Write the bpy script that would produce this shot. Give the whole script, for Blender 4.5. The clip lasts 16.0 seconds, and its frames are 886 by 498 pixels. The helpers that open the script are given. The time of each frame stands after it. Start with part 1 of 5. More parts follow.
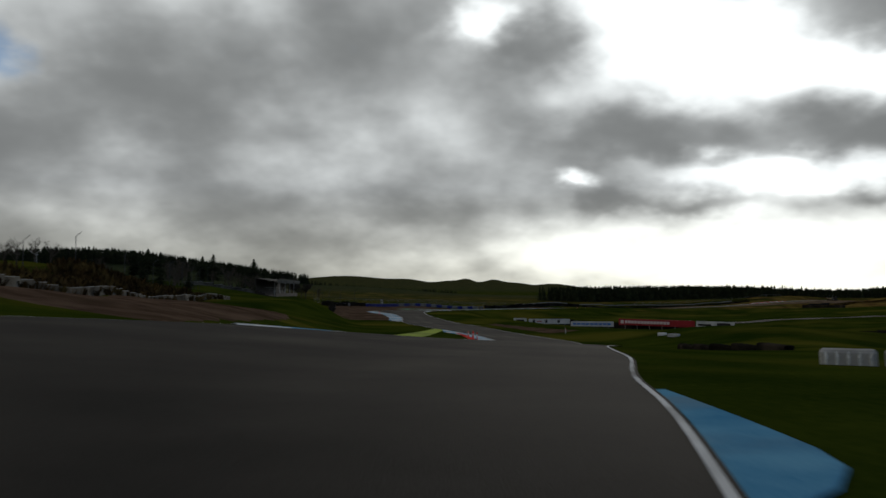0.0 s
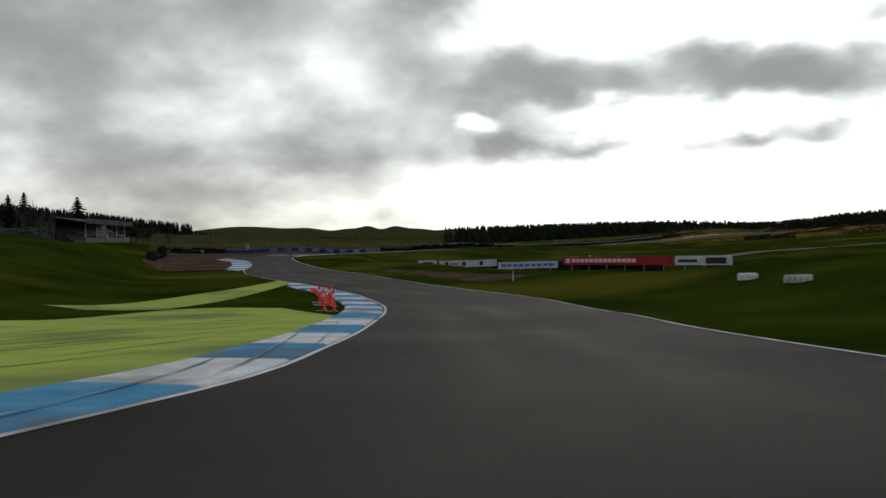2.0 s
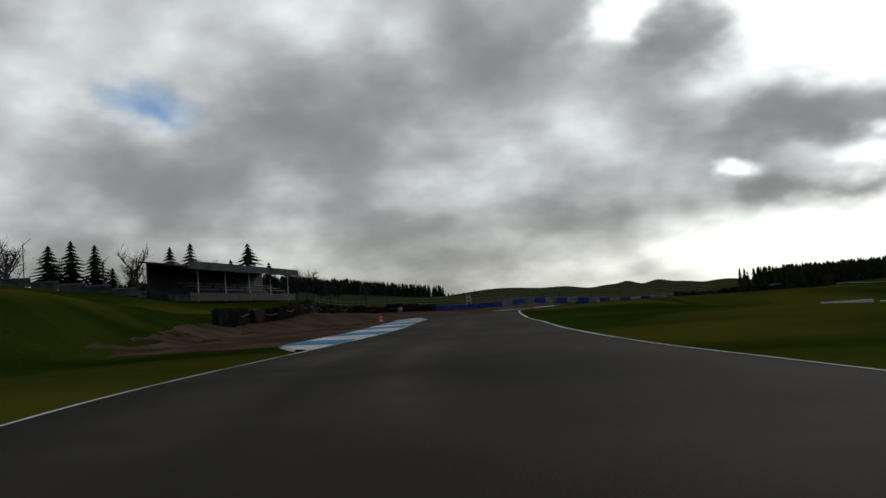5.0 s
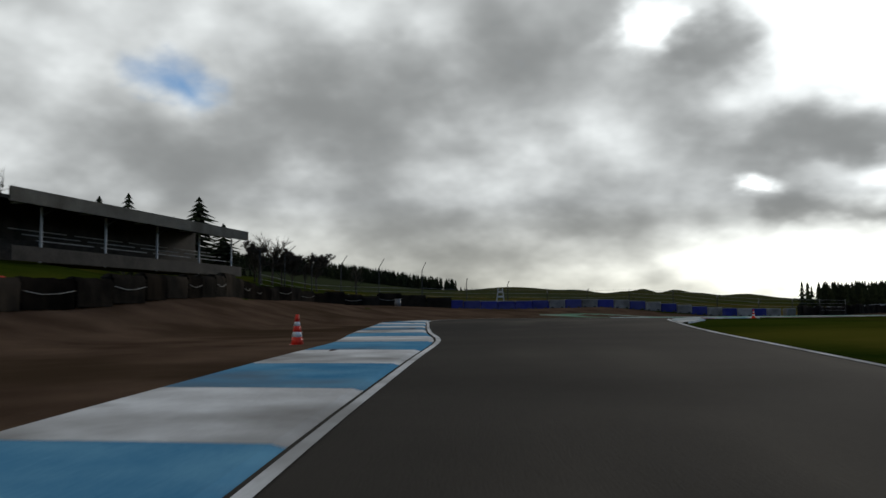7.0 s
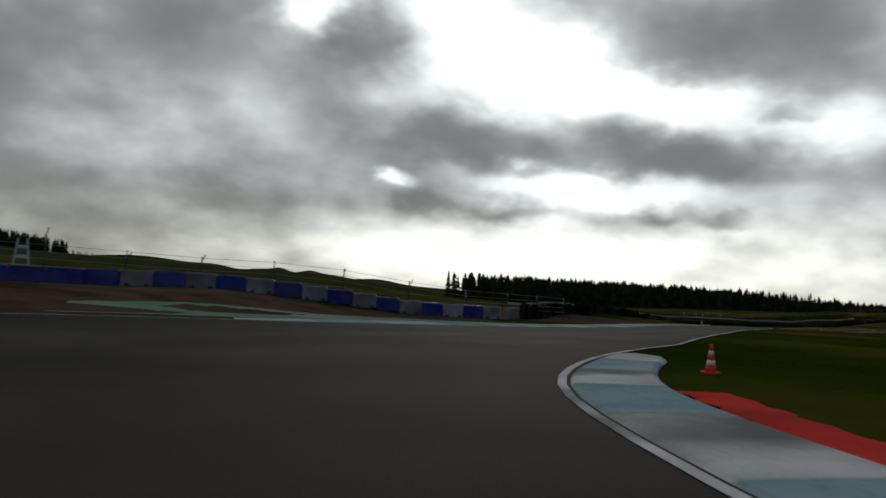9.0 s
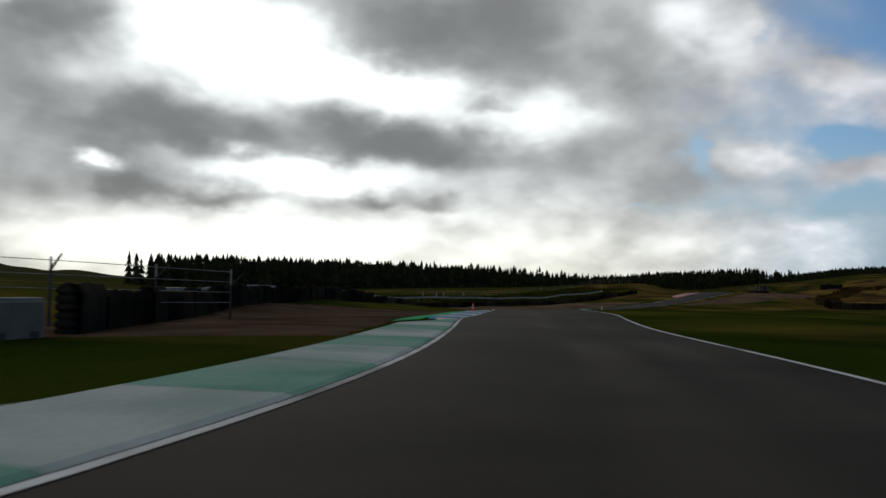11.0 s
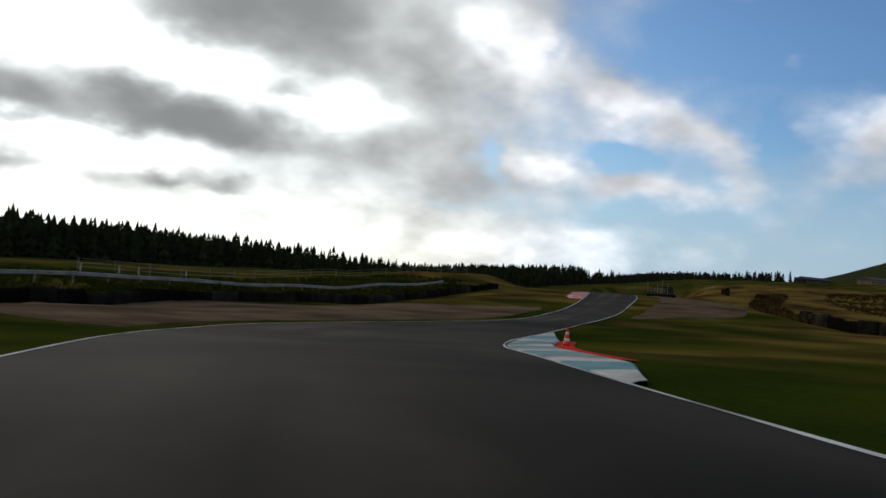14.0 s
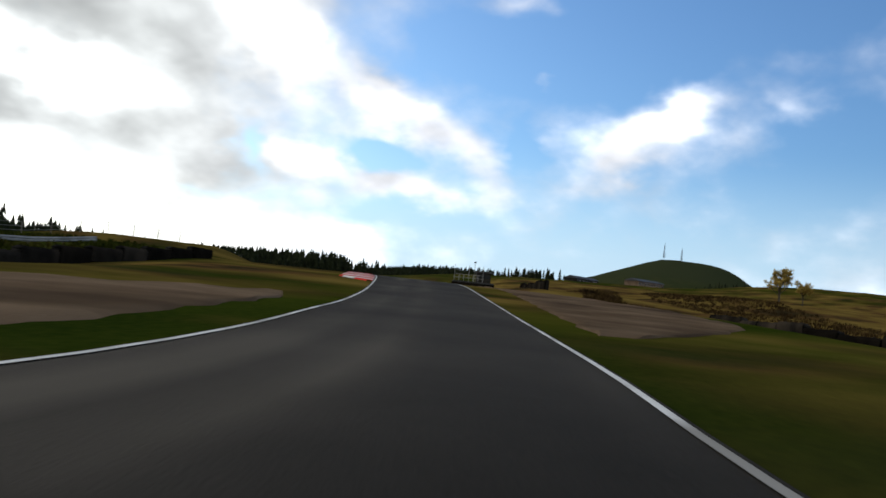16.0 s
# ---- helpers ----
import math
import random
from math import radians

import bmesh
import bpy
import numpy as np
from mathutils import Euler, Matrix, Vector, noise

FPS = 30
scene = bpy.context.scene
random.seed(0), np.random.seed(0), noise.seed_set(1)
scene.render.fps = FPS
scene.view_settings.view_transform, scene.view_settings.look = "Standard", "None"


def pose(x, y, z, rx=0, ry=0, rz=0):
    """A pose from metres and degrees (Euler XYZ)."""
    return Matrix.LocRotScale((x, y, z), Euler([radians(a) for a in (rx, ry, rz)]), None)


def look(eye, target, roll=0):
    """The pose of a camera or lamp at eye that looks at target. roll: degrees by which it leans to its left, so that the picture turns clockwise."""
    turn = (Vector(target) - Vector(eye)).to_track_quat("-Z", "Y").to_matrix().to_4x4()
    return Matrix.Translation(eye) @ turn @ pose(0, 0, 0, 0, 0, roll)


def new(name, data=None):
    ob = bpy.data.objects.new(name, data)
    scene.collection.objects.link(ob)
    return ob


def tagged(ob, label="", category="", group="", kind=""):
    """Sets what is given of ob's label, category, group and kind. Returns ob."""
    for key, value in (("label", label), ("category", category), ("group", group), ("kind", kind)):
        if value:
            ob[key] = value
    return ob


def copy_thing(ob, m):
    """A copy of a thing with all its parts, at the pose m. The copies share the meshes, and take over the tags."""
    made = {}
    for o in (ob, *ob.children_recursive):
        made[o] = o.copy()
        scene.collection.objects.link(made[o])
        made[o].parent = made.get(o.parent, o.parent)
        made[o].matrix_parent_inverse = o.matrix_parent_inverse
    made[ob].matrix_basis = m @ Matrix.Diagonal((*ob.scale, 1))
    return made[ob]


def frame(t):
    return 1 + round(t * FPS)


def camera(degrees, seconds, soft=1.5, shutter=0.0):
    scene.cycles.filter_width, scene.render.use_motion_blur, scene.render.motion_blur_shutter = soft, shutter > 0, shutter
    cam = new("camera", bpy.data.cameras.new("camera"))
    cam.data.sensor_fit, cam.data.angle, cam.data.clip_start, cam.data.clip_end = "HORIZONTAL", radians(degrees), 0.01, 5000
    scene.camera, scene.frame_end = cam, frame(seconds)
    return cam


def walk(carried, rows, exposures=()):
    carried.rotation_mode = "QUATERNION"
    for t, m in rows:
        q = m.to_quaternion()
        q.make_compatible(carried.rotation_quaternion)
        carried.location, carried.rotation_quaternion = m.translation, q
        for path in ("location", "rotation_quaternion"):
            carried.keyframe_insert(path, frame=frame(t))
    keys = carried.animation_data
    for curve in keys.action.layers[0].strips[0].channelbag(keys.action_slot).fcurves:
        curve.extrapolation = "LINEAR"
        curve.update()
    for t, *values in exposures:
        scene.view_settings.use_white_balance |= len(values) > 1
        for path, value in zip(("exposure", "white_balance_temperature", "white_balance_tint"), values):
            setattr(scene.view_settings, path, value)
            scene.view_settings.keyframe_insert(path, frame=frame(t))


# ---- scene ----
cam = camera(56.3, 16.0, soft=1.5, shutter=0.2)
PATH = [
    (0.0, 0.00, 0.00, 0.00, 92.91, 0.09, 0.00),
    (0.5, -0.31, 16.03, -0.21, 91.83, 0.91, -3.67),
    (1.0, 0.15, 31.48, -0.71, 90.98, 1.15, -6.68),
    (1.5, 2.10, 46.22, -1.50, 89.96, 1.24, -8.31),
    (2.0, 4.88, 60.54, -2.68, 89.17, 1.83, -6.73),
    (2.5, 6.70, 75.22, -3.85, 90.37, 1.37, -4.03),
    (3.0, 7.28, 90.84, -4.62, 91.96, 2.95, -0.72),
    (3.5, 7.27, 105.57, -5.34, 93.31, 5.50, 2.62),
    (4.0, 6.04, 118.42, -5.32, 93.83, 5.17, 6.02),
    (4.5, 4.31, 130.36, -5.28, 94.11, 5.15, 9.16),
    (5.0, 2.32, 141.83, -5.14, 94.24, 4.53, 11.04),
    (5.5, 0.04, 153.24, -5.13, 94.35, 3.69, 12.54),
    (6.0, -2.44, 164.61, -5.14, 94.37, 2.69, 13.44),
    (6.5, -5.05, 175.97, -5.08, 94.27, 1.59, 13.48),
    (7.0, -7.60, 187.49, -4.81, 93.89, 0.37, 11.74),
    (7.5, -9.28, 199.52, -4.71, 93.85, -1.87, 6.82),
    (8.0, -9.37, 211.68, -4.49, 93.66, -2.14, 0.83),
    (8.5, -8.88, 222.23, -4.59, 93.42, -2.51, -6.01),
    (9.0, -7.55, 232.08, -4.51, 92.98, -3.31, -13.12),
    (9.5, -4.71, 242.46, -4.50, 92.40, -1.25, -20.07),
    (10.0, -0.03, 253.05, -4.80, 92.62, -1.10, -25.86),
    (10.5, 5.67, 263.71, -4.88, 92.67, -1.10, -29.46),
    (11.0, 11.78, 274.72, -4.98, 92.63, -1.10, -32.17),
    (11.5, 18.61, 285.87, -5.10, 92.56, -1.22, -34.35),
    (12.0, 26.22, 297.09, -5.21, 92.52, -1.54, -36.39),
    (12.5, 34.64, 308.31, -5.32, 92.57, -2.18, -38.64),
    (13.0, 44.14, 319.38, -5.59, 92.82, -3.62, -41.06),
    (13.5, 53.96, 330.44, -5.62, 92.58, -4.49, -43.43),
    (14.0, 64.14, 340.86, -5.92, 92.61, -4.08, -46.64),
    (14.5, 74.74, 350.54, -6.18, 91.87, -2.67, -50.36),
    (15.0, 85.42, 358.69, -6.54, 90.88, -4.54, -54.73),
    (15.5, 95.68, 365.44, -6.93, 91.81, -3.89, -59.09),
    (16.0, 105.90, 371.27, -7.02, 93.65, -5.96, -63.46),

]
walk(cam, [(t, pose(x, y, z, rx, ry, rz)) for t, x, y, z, rx, ry, rz in PATH],
     [(0.0, -0.26), (1.0, 0.0), (2.3, 0.48), (3.0, 0.26), (4.0, -0.05), (7.0, 0.08), (8.2, 0.03), (9.0, -0.32), (10.0, -0.3), (12.5, -0.1), (14.5, 0.24), (15.0, 0.42), (15.5, 0.78), (16.0, 0.74)])

# ---- world, sun ----
SUN_AZ, SUN_EL = -19.0, 17.0     # degrees; azimuth counted to the left of +y

def build_world():
    world = bpy.data.worlds.new("world")
    scene.world = world
    world.use_nodes = True
    nt = world.node_tree
    nt.nodes.clear()
    N, Lk = nt.nodes.new, nt.links.new

    def put(sock, v):
        if isinstance(v, (int, float)):
            sock.default_value = v
        else:
            Lk(v, sock)

    def m(op, a, b=0.0, c=0.0, clamp=False):
        n = N("ShaderNodeMath")
        n.operation, n.use_clamp = op, clamp
        for s, v in zip(n.inputs, (a, b, c)):
            put(s, v)
        return n.outputs[0]

    tc = N("ShaderNodeTexCoord")
    sep = N("ShaderNodeSeparateXYZ")
    Lk(tc.outputs["Generated"], sep.inputs[0])
    X, Y, Z = sep.outputs
    az = m("DEGREES", m("ARCTAN2", m("MULTIPLY", X, -1.0), Y))
    el = m("DEGREES", m("ARCSINE", Z))

    def vec(a, b, c=0.0):
        n = N("ShaderNodeCombineXYZ")
        for s, v in zip(n.inputs, (a, b, c)):
            put(s, v)
        return n.outputs[0]

    def fbm(v, scale, detail, rough=0.55, dist=0.0):
        n = N("ShaderNodeTexNoise")
        n.inputs["Scale"].default_value = scale
        n.inputs["Detail"].default_value = detail
        n.inputs["Roughness"].default_value = rough
        n.inputs["Distortion"].default_value = dist
        Lk(v, n.inputs["Vector"])
        return n.outputs["Fac"]

    # the cloud sheet seen in perspective
    den = m("ADD", m("MAXIMUM", Z, 0.0), 0.5)
    sheet = vec(m("DIVIDE", X, den), m("DIVIDE", Y, den), 0.3)
    n_big = fbm(sheet, 2.6, 4.0, 0.5)
    n_fine = fbm(sheet, 8.0, 5.0, 0.5)
    # light comes through the edges that face the sun
    to_sun = N("ShaderNodeVectorMath")
    to_sun.operation = "SUBTRACT"
    to_sun.inputs[0].default_value = (0.31 / 0.792, 0.905 / 0.792, 0.3)
    Lk(sheet, to_sun.inputs[1])
    unit = N("ShaderNodeVectorMath")
    unit.operation = "NORMALIZE"
    Lk(to_sun.outputs[0], unit.inputs[0])
    shift = N("ShaderNodeVectorMath")
    shift.operation = "MULTIPLY_ADD"
    Lk(unit.outputs[0], shift.inputs[0])
    shift.inputs[1].default_value = (0.07, 0.07, 0.07)
    Lk(sheet, shift.inputs[2])
    relief = m("SUBTRACT", fbm(shift.outputs[0], 3.6, 4.0, 0.5), fbm(sheet, 3.6, 4.0, 0.5))
    flat = vec(az, m("MULTIPLY", el, 1.7), 4.0)
    w1 = fbm(flat, 0.2, 3.5, 0.52)
    w2 = fbm(vec(m("ADD", az, 71.0), m("MULTIPLY", el, 1.7), 9.0), 0.23, 3.5, 0.52)
    az2 = m("MULTIPLY_ADD", m("SUBTRACT", w1, 0.5), 7.0, az)
    el2 = m("MULTIPLY_ADD", m("SUBTRACT", w2, 0.5), 3.4, el)
    where = vec(az2, el2)

    def blobs(rows, start):
        acc = start
        for a, e, w, h, tilt, amp in rows:
            mp = N("ShaderNodeMapping")
            mp.vector_type = "TEXTURE"
            mp.inputs["Location"].default_value = (a, e, 0)
            mp.inputs["Rotation"].default_value = (0, 0, radians(tilt))
            mp.inputs["Scale"].default_value = (w, h, 1)
            Lk(where, mp.inputs["Vector"])
            g = N("ShaderNodeTexGradient")
            g.gradient_type = "SPHERICAL"
            Lk(mp.outputs[0], g.inputs[0])
            f = m("SMOOTH_MIN", m("MULTIPLY", g.outputs["Fac"], 1.3), 1.0, 0.9)
            acc = m("MULTIPLY_ADD", m("MULTIPLY", f, f), amp, acc)
        return acc

    # stops of light above or below the plain grey of the cloud: gaps with the sun behind, and thick parts
    GAPS = [(-17, 16.0, 10, 5.4, 4, 3.4), (-2.6, 18.4, 4.2, 3.2, 0, 2.2), (-27, 13.6, 11, 3.2, 8, 2.8), (-8.4, 7.5, 2.0, 1.0, 0, 2.6),
            (-22, 7.6, 13, 2.0, 2, 2.4), (-21, 2.6, 24, 4.2, 0, 2.4), (-12, 21, 10, 4.6, 0, 2.2), (-38, 12, 8, 3, 0, 1.6), (-9, 13.4, 6, 3.5, 0, 0.7),
            (-50.6, 16.6, 6, 4.2, 30, 1.3), (-58, 13.2, 7, 3.0, 24, 0.9), (-53, 8.8, 5, 2.0, 0, 1.1), (-76, 12.4, 6, 3.4, -40, 0.35), (-38, 5, 12, 4, 0, 0.5)]
    THICK = [(5.7, 15.8, 9, 4.5, 0, -0.5), (-6.8, 16.8, 4.2, 3.8, 0, -1.1), (22, 13.0, 14, 6.0, -10, -1.2), (13, 17, 9, 4, 0, -0.7), (15, 11, 10, 7, 0, -0.5), (-14, 10.4, 14, 2.8, 4, -1.2),
             (-29, 9.8, 13, 2.2, 4, -1.5), (-33, 18, 13, 4.4, -6, -1.2), (4, 5.6, 20, 2.0, 0, -0.5), (-11.2, 6.3, 3.0, 1.5, 0, -1.5), (29, 7, 16, 7, 0, -0.7),
             (-16, 5.7, 6, 1.0, 0, -1.1), (-28, 6.0, 3.0, 1.2, 0, -1.1), (-31.5, 5.7, 2.4, 1.0, 0, -1.0), (-36, 12.3, 2.4, 0.8, 0, -1.0), (-44, 15.0, 7, 4.0, 0, -0.6)]
    stops = m("MULTIPLY_ADD", m("SUBTRACT", n_big, 0.5), 2.4, -0.95)
    stops = m("MULTIPLY_ADD", m("SUBTRACT", n_fine, 0.5), 0.85, stops)
    stops = m("MULTIPLY_ADD", relief, 3.0, stops)
    low = m("SUBTRACT", 1.0, m("DIVIDE", m("ABSOLUTE", el), 7.0), clamp=True)
    east = N("ShaderNodeMapRange")
    for k, v in (("From Min", 12.0), ("From Max", -10.0), ("To Min", -0.6), ("To Max", 0.9)):
        east.inputs[k].default_value = v
    Lk(az, east.inputs["Value"])
    stops = m("MULTIPLY_ADD", low, east.outputs[0], stops)
    stops = blobs(GAPS, stops)
    stops = blobs(THICK, stops)
    over = N("ShaderNodeMapRange")      # sheet darkened overhead, out of view, so that less light falls on the ground
    for k, v in (("From Min", 24.0), ("From Max", 48.0), ("To Min", 0.0), ("To Max", -2.1)):
        over.inputs[k].default_value = v
    Lk(el, over.inputs["Value"])
    stops = m("ADD", stops, over.outputs[0])
    lum = m("POWER", 2.0, m("SMOOTH_MAX", m("SMOOTH_MIN", stops, 0.5, 0.8), -2.0, 0.9))

    # openings to the blue, and the white cloud among them
    BLUE = [(29.8, 14.5, 6.4, 3.6, 15, 1.35), (-65, 17.0, 7, 3.4, 14, 0.9), (-75, 17.4, 10, 4.4, -10, 0.9), (-58.4, 9.7, 3.6, 1.5, 8, 1.2), (-49.2, 9.0, 1.7, 3.0, 0, 0.9),
            (-52.5, 16.0, 1.4, 2.2, 0, 0.45), (-45, 6.0, 8, 1.2, 0, 0.6), (-56, 5.6, 12, 1.5, 0, 0.5), (-87, 12.5, 9, 6, 0, 0.6), (-68.6, 11.2, 1.6, 3.2, 20, 0.6), (-80, 21, 22, 4, 0, 0.8)]
    WHITE = [(-50.4, 16.4, 5.2, 3.6, 30, -1.0), (-57.8, 13.6, 8, 2.9, 24, -1.1), (-64.6, 10.6, 6.0, 2.8, 24, -1.0), (-52.8, 8.7, 4.0, 1.7, 0, -1.1), (-60, 7.5, 6.5, 1.5, 6, -0.9), (-66, 7.6, 3.4, 2.0, 0, -0.7),
             (-73.6, 10.6, 4.2, 2.6, -30, -1.0), (-77.6, 13.4, 4.8, 2.8, -40, -0.9), (-68.6, 15.9, 2.4, 0.9, 20, -0.6), (-67, 20.4, 6, 1.4, 0, -0.6), (-86, 15, 5, 1.6, 20, -0.4)]
    ramp = N("ShaderNodeMapRange")
    ramp.interpolation_type = "SMOOTHSTEP"
    for k, v in (("From Min", -40.0), ("From Max", -64.0), ("To Min", 0.0), ("To Max", 0.9)):
        ramp.inputs[k].default_value = v
    Lk(az, ramp.inputs["Value"])
    hole = m("MULTIPLY_ADD", m("SUBTRACT", 0.5, n_fine), 1.3, m("MULTIPLY_ADD", m("SUBTRACT", 0.5, n_big), 0.7, ramp.outputs[0]))
    hole = m("ADD", hole, m("MULTIPLY_ADD", ramp.outputs[0], 0.36, -0.32))
    hole = blobs(WHITE, blobs(BLUE, hole))
    soft = N("ShaderNodeMapRange")
    soft.interpolation_type = "SMOOTHSTEP"
    for k, v in (("From Min", -0.1), ("From Max", 1.15)):
        soft.inputs[k].default_value = v
    Lk(hole, soft.inputs["Value"])

    side = N("ShaderNodeMapRange")      # cloud is lit whiter where the sheet breaks up
    for k, v in (("From Min", -36.0), ("From Max", -55.0), ("To Min", 1.0), ("To Max", 1.1)):
        side.inputs[k].default_value = v
    Lk(az, side.inputs["Value"])
    lum = m("MULTIPLY", lum, side.outputs[0])

    tint = N("ShaderNodeMix")
    tint.data_type = "RGBA"
    tint.inputs["A"].default_value = (0.955, 1.0, 1.005, 1)
    tint.inputs["B"].default_value = (0.965, 0.99, 1.05, 1)
    Lk(m("MULTIPLY", ramp.outputs[0], 1.3, clamp=True), tint.inputs["Factor"])
    warm = N("ShaderNodeMix")           # low light through the air under the sun is creamier
    warm.data_type, warm.blend_type = "RGBA", "MULTIPLY"
    Lk(m("MULTIPLY", low, m("SUBTRACT", 1.0, ramp.outputs[0]), clamp=True), warm.inputs["Factor"])
    Lk(tint.outputs["Result"], warm.inputs["A"])
    warm.inputs["B"].default_value = (1.04, 0.99, 0.86, 1)
    cloud = N("ShaderNodeVectorMath")
    cloud.operation = "SCALE"
    Lk(warm.outputs["Result"], cloud.inputs[0])
    Lk(lum, cloud.inputs["Scale"])

    sky = N("ShaderNodeTexSky")
    sky.sky_type, sky.sun_disc = "NISHITA", False
    sky.sun_elevation, sky.sun_rotation = radians(SUN_EL), radians(-SUN_AZ)
    blue = N("ShaderNodeVectorMath")
    blue.operation = "SCALE"
    Lk(sky.outputs[0], blue.inputs[0])
    blue.inputs["Scale"].default_value = 0.085
    haze = N("ShaderNodeMix")           # pale air towards the horizon
    haze.data_type = "RGBA"
    hz = N("ShaderNodeMapRange")
    hz.interpolation_type = "SMOOTHSTEP"
    for k, v in (("From Min", 12.0), ("From Max", 0.0), ("To Min", 0.0), ("To Max", 0.9)):
        hz.inputs[k].default_value = v
    Lk(el, hz.inputs["Value"])
    Lk(hz.outputs[0], haze.inputs["Factor"])
    deep = N("ShaderNodeVectorMath")
    deep.operation = "MULTIPLY"
    Lk(blue.outputs[0], deep.inputs[0])
    deep.inputs[1].default_value = (0.54, 0.82, 1.16)
    Lk(deep.outputs[0], haze.inputs["A"])
    haze.inputs["B"].default_value = (0.37, 0.49, 0.62, 1)
    mix = N("ShaderNodeMix")
    mix.data_type = "RGBA"
    Lk(soft.outputs[0], mix.inputs["Factor"])
    Lk(cloud.outputs[0], mix.inputs["A"])
    Lk(haze.outputs["Result"], mix.inputs["B"])
    bg = N("ShaderNodeBackground")
    Lk(mix.outputs["Result"], bg.inputs["Color"])
    bg.inputs["Strength"].default_value = 1.0
    out = N("ShaderNodeOutputWorld")
    Lk(bg.outputs[0], out.inputs["Surface"])


build_world()
sun_data = bpy.data.lights.new("sun", "SUN")
sun_data.energy, sun_data.angle, sun_data.color = 0.8, radians(12), (1.0, 0.95, 0.86)
sun = new("sun", sun_data)
_d = Vector((-math.sin(radians(SUN_AZ)) * math.cos(radians(SUN_EL)), math.cos(radians(SUN_AZ)) * math.cos(radians(SUN_EL)), math.sin(radians(SUN_EL))))
sun.matrix_world = look(_d * 300, (0, 0, 0))

# ---- materials ----
def material(name, c1, c2, scale, rough=0.85, fine=None, bump=0.0, c3=None, metal=0.0, spec=0.15, island=0.0, rand=0.0, detail=6.0):
    """Two scales of variation between c1 and c2, with stains of c3, bump and per-piece variation."""
    mat = bpy.data.materials.new(name)
    mat.use_nodes = True
    nt = mat.node_tree
    N, Lk = nt.nodes.new, nt.links.new
    b = nt.nodes["Principled BSDF"]
    b.inputs["Roughness"].default_value, b.inputs["Metallic"].default_value = rough, metal
    b.inputs["Specular IOR Level"].default_value = spec
    tc = N("ShaderNodeNewGeometry")
    n1, n2 = N("ShaderNodeTexNoise"), N("ShaderNodeTexNoise")
    for n, s, d in ((n1, scale, detail), (n2, fine or scale * 14, 4.0)):
        n.inputs["Scale"].default_value, n.inputs["Detail"].default_value = s, d
        Lk(tc.outputs["Position"], n.inputs["Vector"])
    mr = N("ShaderNodeMapRange")
    for k, v in (("From Min", 0.32), ("From Max", 0.68)):
        mr.inputs[k].default_value = v
    add = N("ShaderNodeMath")
    add.operation = "MULTIPLY_ADD"
    Lk(n2.outputs["Fac"], add.inputs[0])
    add.inputs[1].default_value = 0.45
    sub = N("ShaderNodeMath")
    sub.operation = "SUBTRACT"
    Lk(n1.outputs["Fac"], sub.inputs[0])
    sub.inputs[1].default_value = 0.22
    Lk(sub.outputs[0], add.inputs[2])
    Lk(add.outputs[0], mr.inputs["Value"])
    mix = N("ShaderNodeMix")
    mix.data_type = "RGBA"
    mix.inputs["A"].default_value, mix.inputs["B"].default_value = (*c1, 1), (*c2, 1)
    Lk(mr.outputs[0], mix.inputs["Factor"])
    col = mix.outputs["Result"]
    if c3:
        n3 = N("ShaderNodeTexNoise")
        n3.inputs["Scale"].default_value, n3.inputs["Detail"].default_value = scale * 0.37, 7.0
        Lk(tc.outputs["Position"], n3.inputs["Vector"])
        r3 = N("ShaderNodeMapRange")
        for k, v in (("From Min", 0.5), ("From Max", 0.66)):
            r3.inputs[k].default_value = v
        Lk(n3.outputs["Fac"], r3.inputs["Value"])
        m3 = N("ShaderNodeMix")
        m3.data_type = "RGBA"
        Lk(r3.outputs[0], m3.inputs["Factor"])
        Lk(col, m3.inputs["A"])
        m3.inputs["B"].default_value = (*c3, 1)
        col = m3.outputs["Result"]
    if island or rand:
        src = tc.outputs["Random Per Island"]
        if rand:
            src = N("ShaderNodeObjectInfo").outputs["Random"]
        vr = N("ShaderNodeMapRange")
        k = island or rand
        vr.inputs["To Min"].default_value, vr.inputs["To Max"].default_value = 1 - k, 1 + k
        Lk(src, vr.inputs["Value"])
        hs = N("ShaderNodeHueSaturation")
        Lk(vr.outputs[0], hs.inputs["Value"])
        Lk(col, hs.inputs["Color"])
        col = hs.outputs[0]
    Lk(col, b.inputs["Base Color"])
    if bump:
        bp = N("ShaderNodeBump")
        bp.inputs["Strength"].default_value, bp.inputs["Distance"].default_value = bump, 0.03
        Lk(n2.outputs["Fac"], bp.inputs["Height"])
        Lk(bp.outputs[0], b.inputs["Normal"])
    return mat


